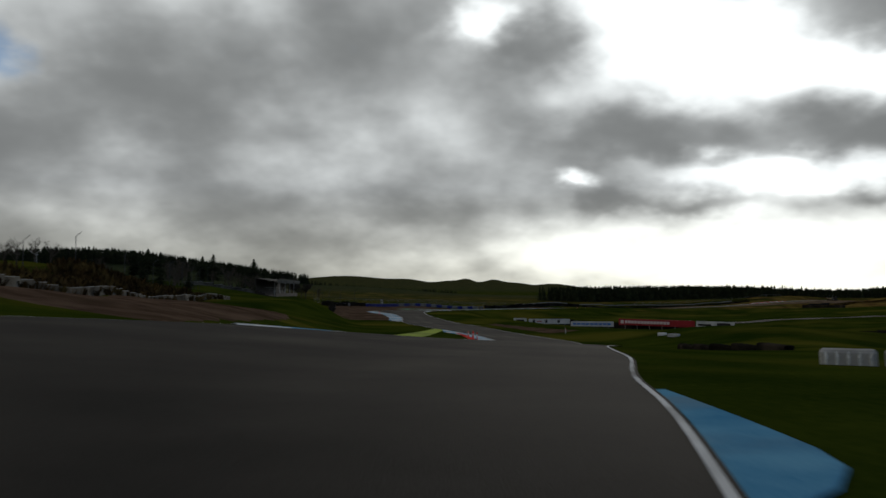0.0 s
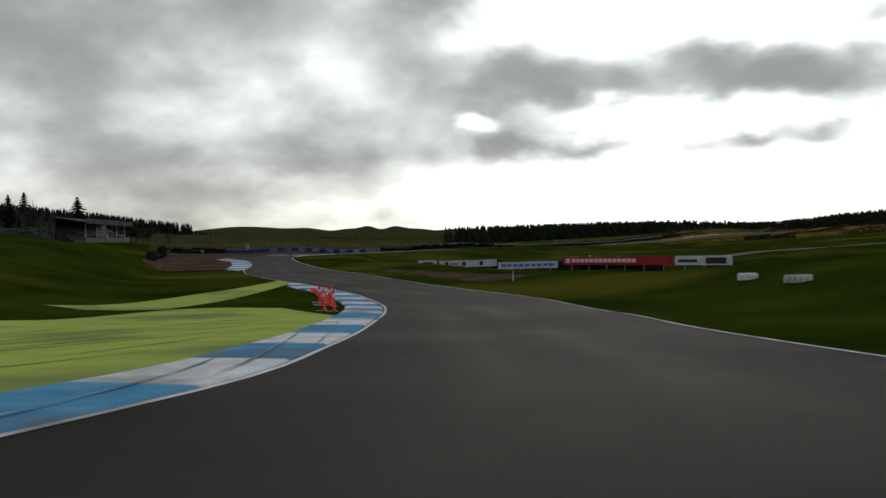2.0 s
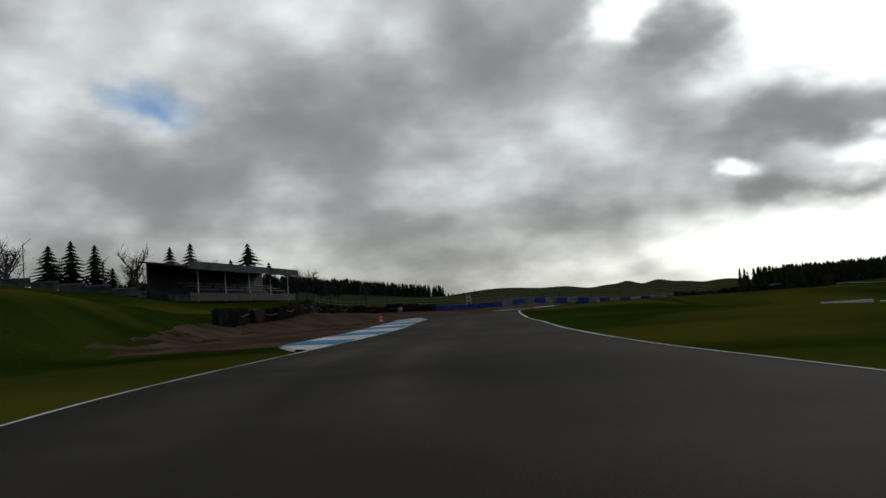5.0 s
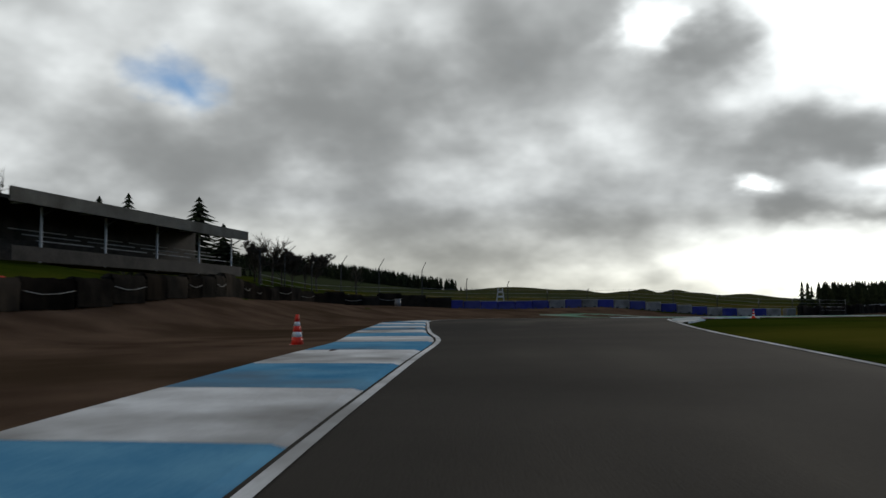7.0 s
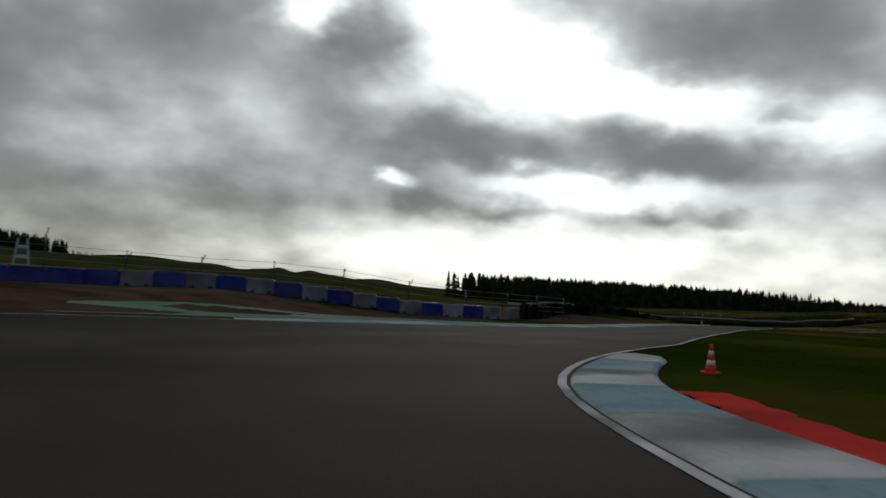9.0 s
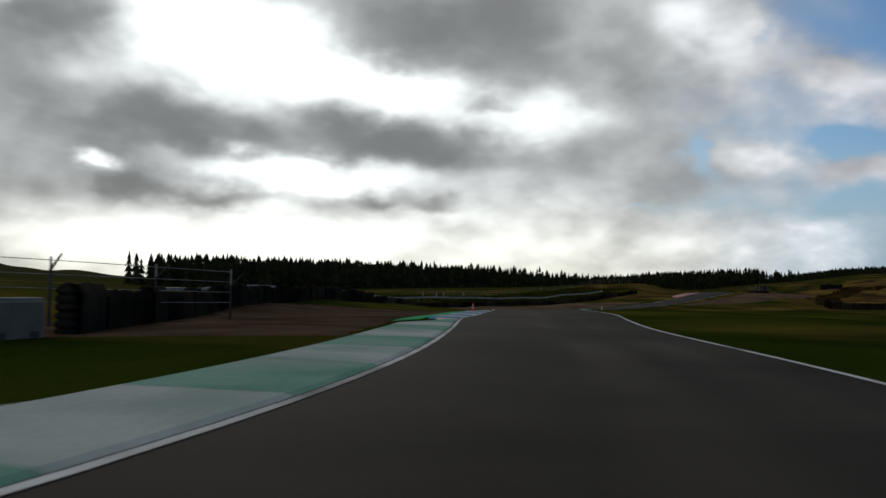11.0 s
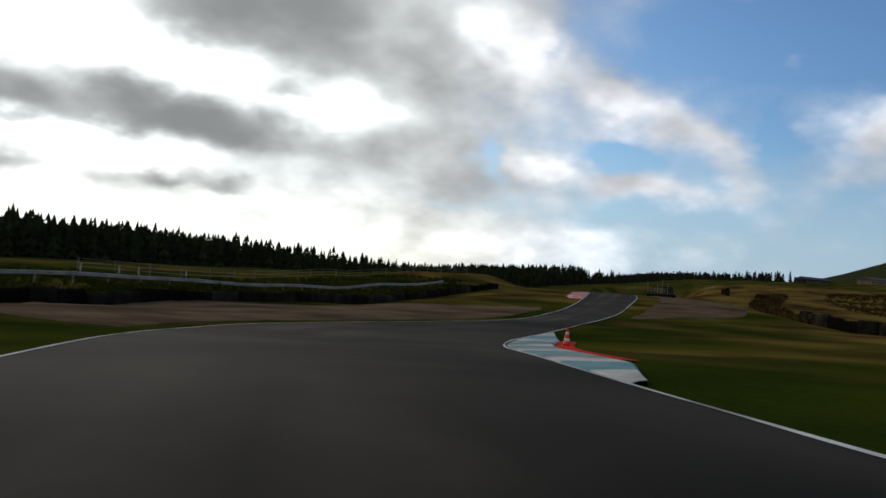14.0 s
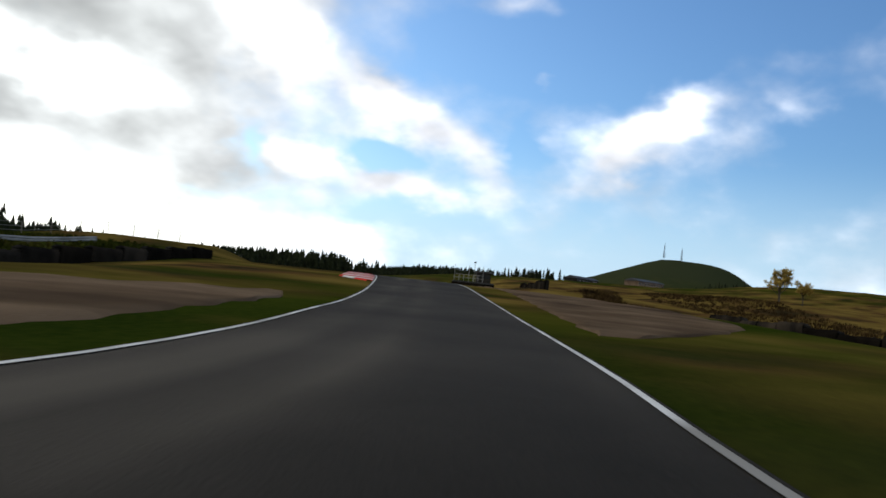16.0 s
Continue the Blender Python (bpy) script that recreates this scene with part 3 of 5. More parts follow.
# ---- helpers for meshes ----
class Shape:
    """Collects vertices and faces of one mesh."""
    def __init__(self):
        self.v, self.f = [], []

    def add(self, verts, faces):
        n = len(self.v)
        self.v += [tuple(map(float, p)) for p in verts]
        self.f += [tuple(n + i for i in f) for f in faces]
        return self

    def box(self, c, s, rz=0.0, bevel=0.0):
        """A box with its upright edges and top edge chamfered by bevel."""
        x, y, z = s[0] / 2, s[1] / 2, s[2] / 2
        ca, sa = math.cos(rz), math.sin(rz)
        b = min(bevel, x * 0.45, y * 0.45, z * 0.45)
        if b <= 0:
            rings = [[(-x, -y, -z), (x, -y, -z), (x, y, -z), (-x, y, -z)], [(-x, -y, z), (x, -y, z), (x, y, z), (-x, y, z)]]
        else:
            def ring(k, h):
                a, d = x - k, y - k
                return [(-a + b, -d, h), (a - b, -d, h), (a, -d + b, h), (a, d - b, h), (a - b, d, h), (-a + b, d, h), (-a, d - b, h), (-a, -d + b, h)]
            rings = [ring(0, -z), ring(0, z - b), ring(b * 0.7, z)]
        n = len(rings[0])
        verts = [(c[0] + p[0] * ca - p[1] * sa, c[1] + p[0] * sa + p[1] * ca, c[2] + p[2]) for r in rings for p in r]
        faces = [tuple(range(n - 1, -1, -1)), tuple(range((len(rings) - 1) * n, len(rings) * n))]
        for r in range(len(rings) - 1):
            for i in range(n):
                j = (i + 1) % n
                faces.append((r * n + i, r * n + j, (r + 1) * n + j, (r + 1) * n + i))
        return self.add(verts, faces)

    def tube(self, pts, radii, n=8, cap=True):
        """A tube through pts with a radius at each."""
        pts = [Vector(p) for p in pts]
        verts, faces = [], []
        for i, p in enumerate(pts):
            d = (pts[min(i + 1, len(pts) - 1)] - pts[max(i - 1, 0)]).normalized()
            a = d.orthogonal().normalized() if abs(d.z) > 0.9 else d.cross(Vector((0, 0, 1))).normalized()
            b = d.cross(a)
            for k in range(n):
                t = 2 * math.pi * k / n
                verts.append(p + (a * math.cos(t) + b * math.sin(t)) * radii[i])
        for i in range(len(pts) - 1):
            for k in range(n):
                j = (k + 1) % n
                faces.append((i * n + k, i * n + j, (i + 1) * n + j, (i + 1) * n + k))
        if cap:
            faces.append(tuple(range(n - 1, -1, -1)))
            faces.append(tuple((len(pts) - 1) * n + k for k in range(n)))
        return self.add(verts, faces)

    def ring(self, c, R, r, n=14, m=6):
        """A tyre lying flat: a torus with flattened sides."""
        verts, faces = [], []
        for i in range(n):
            a = 2 * math.pi * i / n
            for j in range(m):
                b = 2 * math.pi * j / m
                q = R + r * math.cos(b) * 0.9
                verts.append((c[0] + q * math.cos(a), c[1] + q * math.sin(a), c[2] + r * 0.8 * math.sin(b)))
        for i in range(n):
            for j in range(m):
                faces.append((i * m + j, ((i + 1) % n) * m + j, ((i + 1) % n) * m + (j + 1) % m, i * m + (j + 1) % m))
        return self.add(verts, faces)


def part(name, shape, mat, parent=None, label="", smooth=False):
    ob = mesh_object(name, shape.v, shape.f, mat, parent, smooth)
    if label:
        ob["label"] = label
    return ob


def empty(name, m, label, category, group=""):
    ob = new(name)
    ob.matrix_basis = m
    return tagged(ob, label, category, group)


def ground_z(x, y):
    return float(height(x, y)[0])


def at(x, y, rz=0.0, dz=0.0):
    return pose(x, y, ground_z(x, y) + dz, 0, 0, rz)


def stretch(line, a, b):
    """The part of a line between the points nearest to a and b."""
    i = int(((line - np.array(a)) ** 2).sum(1).argmin())
    j = int(((line - np.array(b)) ** 2).sum(1).argmin())
    return line[i:j + 1]


def resample(pts, n):
    p = np.array(pts, float)
    s = np.concatenate([[0], np.cumsum(np.linalg.norm(np.diff(p, axis=0), axis=1))])
    u = np.linspace(0, s[-1], n)
    return np.column_stack([np.interp(u, s, p[:, k]) for k in range(p.shape[1])])


def patch(name, a, b, mat, lift, n=40, m=6, wobble=0.0):
    """A surface laid on the ground between two lines."""
    a, b = resample(spline(a, 1.0), n), resample(spline(b, 1.0), n)
    if wobble:
        for k, q in enumerate((a, b)):
            q += wobble * np.column_stack([np.sin(np.arange(n) * 1.7 + k), np.cos(np.arange(n) * 2.3 + 2 * k)])
    loose = mat in (GRAVEL, PALE_GRAVEL)
    share = np.concatenate([[0, 0.03], np.linspace(0.1, 0.9, m - 3), [0.97, 1]]) if loose else np.arange(m + 1) / m
    verts = np.array([a + (b - a) * k for k in share]).transpose(1, 0, 2).reshape(-1, 2)
    up = np.full((n, m + 1), lift)
    if loose:                    # loose stones thin out into the turf
        rag = 0.03 * np.sin(np.arange(n) * 2.1) + 0.02 * np.sin(np.arange(n) * 0.7 + 1)
        up[:, 0] = up[:, -1] = -0.06
        up[:, 1] += rag
        up[:, -2] += rag
        up[0], up[-1] = -0.06, -0.06
    z = height(verts[:, 0], verts[:, 1]) + up.ravel()
    faces = []
    for r in range(n - 1):
        for k in range(m):
            i = r * (m + 1) + k
            faces.append((i, i + 1, i + m + 2, i + m + 1))
    return mesh_object(name, np.column_stack([verts, z]), faces, mat, None, True)


# ---- more materials ----
RUBBER = material("rubber", (0.010, 0.010, 0.010), (0.022, 0.021, 0.02), 1.2, 0.8, 18, 0.4, (0.032, 0.03, 0.027), rand=0.3, spec=0.0)
BELT = material("belt", (0.008, 0.0072, 0.006), (0.020, 0.017, 0.0135), 0.8, 0.85, 10, 0.4, (0.034, 0.027, 0.02), rand=0.6, spec=0.0)
BLUE_PLASTIC = material("blue_plastic", (0.011, 0.015, 0.12), (0.022, 0.028, 0.19), 0.9, 0.45, 12, 0.05, (0.05, 0.055, 0.18), rand=0.15)
WHITE_PLASTIC = material("white_plastic", (0.13, 0.13, 0.135), (0.24, 0.235, 0.23), 0.9, 0.5, 12, 0.05, (0.09, 0.085, 0.075), rand=0.15)
RED_PLASTIC = material("red_plastic", (0.62, 0.03, 0.02), (0.78, 0.06, 0.03), 2.0, 0.45, 20, 0.05)
ORANGE = material("orange_plastic", (0.70, 0.09, 0.02), (0.80, 0.14, 0.04), 3.0, 0.5, 20, 0.05)
SILVER = material("silver_band", (0.55, 0.55, 0.55), (0.75, 0.75, 0.75), 4.0, 0.4, 30)
CONCRETE = material("concrete", (0.19, 0.18, 0.16), (0.33, 0.315, 0.285), 0.5, 0.85, 8, 0.3, (0.13, 0.12, 0.105), rand=0.15)
GALV = material("galvanised_steel", (0.20, 0.20, 0.195), (0.34, 0.335, 0.325), 1.2, 0.6, 20, 0.05, spec=0.1)
DARK_STEEL = material("dark_steel", (0.03, 0.03, 0.03), (0.06, 0.06, 0.06), 2.0, 0.6, 20)
TIMBER = material("weathered_timber", (0.12, 0.10, 0.08), (0.22, 0.19, 0.16), 1.5, 0.85, 15, 0.2, rand=0.2)
CLADDING = material("drab_cladding", (0.15, 0.128, 0.095), (0.21, 0.18, 0.135), 0.7, 0.7, 6, 0.05, (0.11, 0.092, 0.066))
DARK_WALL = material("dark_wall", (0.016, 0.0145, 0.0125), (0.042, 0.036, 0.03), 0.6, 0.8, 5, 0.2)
BROWN_WALL = material("brown_wall", (0.14, 0.09, 0.06), (0.22, 0.15, 0.10), 0.6, 0.8, 5, 0.2)
SLATE = material("slate_roof", (0.05, 0.05, 0.055), (0.09, 0.09, 0.095), 0.8, 0.7, 6, 0.2)
WHITE_BOARD = material("white_board", (0.36, 0.36, 0.36), (0.5, 0.5, 0.5), 0.8, 0.5, 6)
RED_BOARD = material("red_board", (0.21, 0.012, 0.017), (0.28, 0.018, 0.023), 0.6, 0.5, 6)
BLACK_PRINT = material("black_print", (0.015, 0.015, 0.015), (0.03, 0.03, 0.03), 3.0, 0.6)
BLUE_PRINT = material("blue_print", (0.04, 0.12, 0.34), (0.06, 0.16, 0.42), 3.0, 0.6)
WHITE_PRINT = material("white_print", (0.48, 0.42, 0.42), (0.56, 0.5, 0.5), 3.0, 0.6)
TWIG = material("twigs", (0.035, 0.028, 0.02), (0.07, 0.055, 0.04), 1.0, 0.9, 8, spec=0.1, island=0.3)
GOLD_LEAF = material("golden_leaves", (0.28, 0.19, 0.04), (0.46, 0.33, 0.085), 1.0, 0.9, 8, spec=0.1, island=0.3)
GLASS = material("dark_glass", (0.02, 0.022, 0.025), (0.03, 0.033, 0.036), 1.0, 0.1, 8)
WORN_KERB = material("worn_pale_kerb", (0.34, 0.40, 0.36), (0.52, 0.55, 0.52), 0.5, 0.7, 12, 0.1, (0.22, 0.34, 0.28), spec=0.0)
WORN_WHITE = material("worn_white_paint", (0.42, 0.42, 0.40), (0.66, 0.66, 0.63), 0.7, 0.7, 14, 0.1, (0.2, 0.2, 0.19), spec=0.0)
WORN_BLUE = material("worn_pale_blue_paint", (0.20, 0.33, 0.37), (0.38, 0.46, 0.46), 0.6, 0.7, 14, 0.1, (0.45, 0.46, 0.44), spec=0.0)
TEAL_PAINT = material("faded_teal_paint", (0.13, 0.29, 0.34), (0.24, 0.38, 0.42), 0.7, 0.7, 14, 0.1, (0.36, 0.42, 0.42), spec=0.0)
PALE_GREEN = material("pale_green_kerb", (0.16, 0.32, 0.24), (0.26, 0.42, 0.33), 0.5, 0.7, 12, 0.1, (0.36, 0.42, 0.38), spec=0.0)

# ---- track surfaces beside the road ----
def strip(name, a, b, mat, lift, label, category, n=60, m=5, wobble=0.12):
    tagged(patch(name, a, b, mat, lift, n, m, wobble), label, category, kind="structure")


def off(line, d):
    """The line moved d metres to its left (negative: right)."""
    t = np.gradient(line, axis=0)
    t /= np.linalg.norm(t, axis=1)[:, None]
    return line + np.column_stack([-t[:, 1], t[:, 0]]) * d


K1 = stretch(LEFT, (-9.5, 37), (0.3, 134))
strip("gravel_trap", off(stretch(LEFT, (-8.7, 175), (-14, 262)), 1.6)[::2], [(-22, 176), (-27.5, 197), (-29, 208), (-29.6, 219), (-31.2, 229), (-34.2, 241), (-37.4, 254), (-37.8, 267), (-34.8, 276), (-30.5, 280.5), (-20, 282.5), (-14, 283)],
      GRAVEL, 0.05, "wide brown gravel trap with raked furrows", "gravel", 60, 10)
strip("gravel_trap", off(stretch(LEFT, (-15, 220), (9, 277.4)), 0.3)[::2], [(-30, 236), (-35, 254), (-35.5, 266), (-34, 274), (-30.5, 280), (-22, 283.4), (-13, 285.8), (-2, 289.3), (11.5, 295)],
      GRAVEL, 0.04, "dull brown dirt run-off before the blocks", "gravel", 50, 8)
strip("gravel_trap", off(stretch(LEFT, (78, 366.8), (127.3, 385.3)), 1.5)[::2], [(72, 375), (84, 389), (96, 397.5), (106, 397), (115, 391.5), (122, 388.5), (128, 387.6)], PALE_GRAVEL, 0.05, "brown gravel trap outside the bend", "gravel", 50, 8)
strip("gravel_trap", off(stretch(LEFT, (24, 294), (51, 330)), 2.6)[::2], [(10, 298), (20, 316), (31, 334), (42, 347), (53, 347)], GRAVEL, 0.026, "dull brown gravel beside a green painted strip", "gravel", 40, 10)
strip("gravel_trap", [(124, 376.3), (130, 379.0), (143, 385.3), (167, 397.2), (192, 412.6)], [(124.6, 376), (130, 375.6), (137, 375.2), (146, 376), (158, 381), (182, 391.5), (212, 407.5)], PALE_GRAVEL, 0.05, "pale brown gravel trap on the rising ground", "gravel", 50, 8)
strip("gravel_trap", [(8.5, 162), (13, 146), (17, 133)], [(10, 166), (16.5, 150), (23, 138)], GRAVEL, 0.05, "dusty brown gravel beside the track", "gravel", 30, 5)
strip("gravel_trap", [(-16, 47), (-17, 62), (-16.8, 78), (-17.5, 95), (-21, 112)], [(-31.3, 50), (-33.3, 62), (-36.2, 90), (-40, 130)], GRAVEL, 0.05, "reddish brown bare earth on the slope", "earth", 50, 12, 0.3)
strip("runoff_strip", off(stretch(LEFT, (-9.5, 37), (6.3, 99)), 1.9)[::2], [(-14, 44), (-15.5, 62), (-15, 76), (-12.3, 89), (-7.4, 99.5), (-2.6, 105.6), (1.5, 105.2)], LIME_PAINT, 0.03,
      "lime green painted run-off with dark tyre marks", "run-off", 70, 8, 0.05)
strip("runoff_strip", [(-11, 106), (-7.2, 114), (-4.6, 122), (-2.6, 131), (-0.9, 140.5)], [(-4.4, 104.8), (-2.7, 112), (-1.5, 120), (-0.4, 129), (0.5, 137)], LIME_PAINT, 0.026,
      "lime green painted strip across the grass", "run-off", 40, 3, 0.04)

RUNOFF_PAINT = material("faded_runoff_paint", (0.13, 0.20, 0.155), (0.30, 0.315, 0.27), 0.16, 0.8, 4, 0.1, (0.09, 0.235, 0.135), spec=0.0)
strip("runoff_strip", off(stretch(LEFT, (-14, 262), (15, 283)), 2.0)[::2], [(-15, 270), (-10, 276), (-4, 279.6), (2, 280.6), (8, 281.8), (13.5, 284.6)], RUNOFF_PAINT, 0.055,
      "faded green and grey painted concrete run-off", "run-off", 50, 5, 0.06)

MARK = material("rubber_marks", (0.06, 0.065, 0.03), (0.17, 0.20, 0.06), 1.4, 0.9, 9, 0.0, (0.10, 0.12, 0.05), spec=0.05)
for k, (p, w) in enumerate((([(-12.5, 52), (-9, 66), (-4.5, 78), (0.5, 88)], 0.16), ([(-12, 56), (-8, 70), (-3.4, 82), (1.0, 92)], 0.13), ([(-13.5, 60), (-9.5, 76), (-3, 90), (1.8, 98)], 0.15),
                            ([(-10, 50), (-6.2, 62), (-2.6, 72), (0.4, 80)], 0.12), ([(-14, 66), (-10, 82), (-5.5, 92), (-1.5, 100)], 0.14), ([(-11, 64), (-6.8, 78), (-2.4, 88), (1.2, 95)], 0.1),
                            ([(-14.4, 70), (-11, 86), (-6.5, 96), (-2.2, 103)], 0.1), ([(-9, 54), (-5, 68), (-0.8, 80), (2.2, 90)], 0.1))):
    line = spline(p, 1.0)
    ww = w * (0.6 + 0.4 * np.sin(np.arange(len(line)) * 0.7 + k))
    tagged(ribbon("tyre_mark", line, -ww / 2, ww / 2, MARK, 0.037), "dark rubber tyre mark across the painted run-off", "tyre mark", kind="structure")

tagged(ribbon("service_road", spline([(62, 209), (80, 216), (100, 221), (135, 222)], 2.0), -2.0, 2.0, ASPHALT, 0.06), "narrow grey service road across the infield", "road", kind="structure")

# ---- kerbs ----
def kerb(name, line, side, width, lengths, mats, label, parts_group, h=0.06, taper=6.0, taper_end=6.0):
    """A painted kerb that follows the road's edge; side 1: left of the line, -1: right. Each painted block is a piece."""
    line = resample(line, max(8, int(np.linalg.norm(np.diff(line, axis=0), axis=1).sum() / 0.5)))
    t = np.gradient(line, axis=0)
    t /= np.linalg.norm(t, axis=1)[:, None]
    nrm = np.column_stack([-t[:, 1], t[:, 0]]) * side
    s = np.concatenate([[0], np.cumsum(np.linalg.norm(np.diff(line, axis=0), axis=1))])
    root = empty(name, Matrix(), label, "kerb", parts_group)
    prof = [(0.0, -0.3), (0.05, 0.35), (0.5, 0.75), (0.94, 1.0), (1.0, 0.25), (1.02, -0.8)]
    a, k = 0.0, 0
    while a < s[-1] - 0.4:
        L = lengths(a)
        b = min(a + L, s[-1])
        u = np.linspace(a + 0.006, b - 0.006, max(2, int((b - a) / 0.8) + 1))
        sh = Shape()
        P = np.column_stack([np.interp(u, s, line[:, 0]), np.interp(u, s, line[:, 1])])
        Nn = np.column_stack([np.interp(u, s, nrm[:, 0]), np.interp(u, s, nrm[:, 1])])
        w = width * np.clip(np.minimum(u / taper, (s[-1] - u) / taper_end) + 0.15, 0.15, 1.0)
        rows = []
        for f, g in prof:
            q = P + Nn * (f * w + 0.04)[:, None]
            rows.append(np.column_stack([q, height(q[:, 0], q[:, 1]) + 0.035 + h * g]))
        m, n = len(prof), len(u)
        verts = np.array(rows).transpose(1, 0, 2).reshape(-1, 3)
        faces = [((r * m + c), (r * m + c + 1), ((r + 1) * m + c + 1), ((r + 1) * m + c))[::-side] for r in range(n - 1) for c in range(m - 1)]
        sh.add(verts, faces)
        part("kerb_block", sh, mats[k % len(mats)], root)
        a, k = b, k + 1
    return root


def even(v):
    return lambda a: v


BW = (WHITE_PAINT, BLUE_PAINT)
kerb("kerb", K1, 1, 2.0, lambda a: 4.6 if a < 62 else 2.3, BW, "blue and white painted concrete kerb, scuffed by tyres", "kerbs")
kerb("kerb", stretch(LEFT, (-8.3, 170), (-20.2, 244)), 1, 2.8, even(3.9), BW, "wide blue and white painted kerb beside gravel", "kerbs", taper_end=9.0)
kerb("kerb", stretch(RIGHT, (-4.9, 223), (2.6, 253.4)), -1, 1.45, even(3.4), (WORN_WHITE, WORN_BLUE), "blue and white painted apex kerb, dirty", "kerbs", taper_end=1.6)
kerb("kerb", stretch(LEFT, (-8, 266), (32.5, 306.3)), 1, 2.3, even(4.2), (WORN_KERB, PALE_GREEN), "flat pale green and white exit kerb, badly worn", "kerbs", 0.06, 12.0)
kerb("kerb", stretch(LEFT, (33, 307), (53, 333.2)), 1, 1.75, even(3.0), BW, "blue and white painted exit kerb", "kerbs")
kerb("kerb", stretch(RIGHT, (76.2, 347.9), (98.8, 366.1)), -1, 1.75, even(2.6), (WORN_WHITE, TEAL_PAINT), "blue and white painted apex kerb inside the bend", "kerbs", taper_end=8.0)
kerb("kerb", stretch(LEFT, (146, 396), (170, 411)), 1, 2.2, even(2.2), (RED_PAINT, WHITE_PAINT), "red and white painted kerb near the crest", "kerbs")
kerb("kerb", stretch(RIGHT, (2.0, 5.5), (3.2, 12.0)), -1, 0.9, even(8.0), (BLUE_PAINT,), "faded pale blue painted kerb", "kerbs", 0.012, 1.5)
strip("painted_strip", [(4.35, 104.7), (4.2, 107.7), (3.95, 113.1), (3.3, 119.5), (2.2, 125.5)], [(4.1, 104.8), (3.65, 107.8), (3.15, 113.3), (2.55, 119.5), (1.9, 125.3)], RED_PAINT, 0.1, "red painted strip behind the kerb", "painted strip", 30, 3, 0.03)
strip("painted_strip", off(stretch(RIGHT, (-4.8, 233), (-1.4, 246.5)), -1.52)[::3], off(stretch(RIGHT, (-4.8, 233), (-1.4, 246.5)), -2.3)[::3], RED_PAINT, 0.045, "red painted strip behind the apex kerb", "painted strip", 30, 3, 0.05)
strip("painted_strip", off(stretch(RIGHT, (81, 353.3), (94.5, 364.2)), -1.83)[::3], off(stretch(RIGHT, (81, 353.3), (94.5, 364.2)), -2.55)[::3], RED_PAINT, 0.045, "bright red painted strip behind the kerb", "painted strip", 30, 3, 0.03)
strip("painted_strip", off(stretch(LEFT, (33.5, 308), (53, 333)), 1.85)[::3], off(stretch(LEFT, (31.5, 305), (51, 330.5)), 2.85)[::3], GREEN_PAINT, 0.04, "green painted strip behind the kerb", "painted strip", 30, 3, 0.03)

KERB_MARK = material("rubber_on_kerb", (0.13, 0.14, 0.15), (0.3, 0.32, 0.34), 1.6, 0.9, 10, 0.0, (0.4, 0.42, 0.44), spec=0.0)


def kerb_mark(a, b, o0, o1, w):
    """A streak of rubber that crosses a kerb on the left at a slant."""
    line = stretch(LEFT, a, b)
    n = off(line, 1.0) - line
    line = resample(line + n * np.linspace(o0, o1, len(line))[:, None], 24)
    ww = w * (0.36 + 0.15 * np.sin(np.arange(24) * 0.9 + a[1]))
    tagged(ribbon("tyre_mark", line, -ww / 2, ww / 2, KERB_MARK, 0.1), "dark rubber streak across a painted kerb", "tyre mark", kind="structure")


for a, b_, o0, o1, w in (((-7.5, 41), (-2.5, 55), 0.3, 1.8, 0.16), ((-4.2, 51), (0.4, 63), 0.2, 1.7, 0.14), ((-0.9, 59), (2.6, 70), 0.3, 1.8, 0.18), ((1.2, 66), (3.9, 77), 0.2, 1.5, 0.12),
                         ((3.3, 73), (5.1, 86), 0.4, 1.7, 0.14), ((4.3, 80), (5.8, 92.5), 0.2, 1.3, 0.1), ((-12.8, 212), (-14.3, 217), 0.5, 2.6, 0.07), ((-13.4, 214), (-15.4, 222), 0.3, 2.2, 0.06)):
    kerb_mark(a, b_, o0, o1, w)

# ---- barriers ----
def along(pts, step, lift=0.0):
    """Places a step apart on a line, with the heading in degrees."""
    line = spline(pts, 0.5)
    s = np.concatenate([[0], np.cumsum(np.linalg.norm(np.diff(line, axis=0), axis=1))])
    out = []
    for a in np.arange(step / 2, s[-1], step):
        p = np.array([np.interp(a, s, line[:, 0]), np.interp(a, s, line[:, 1])])
        q = np.array([np.interp(a + 0.4, s, line[:, 0]), np.interp(a + 0.4, s, line[:, 1])])
        o = np.array([np.interp(a - 0.4, s, line[:, 0]), np.interp(a - 0.4, s, line[:, 1])])
        d = q - o
        out.append((p[0], p[1], math.degrees(math.atan2(d[1], d[0]))))
    return out


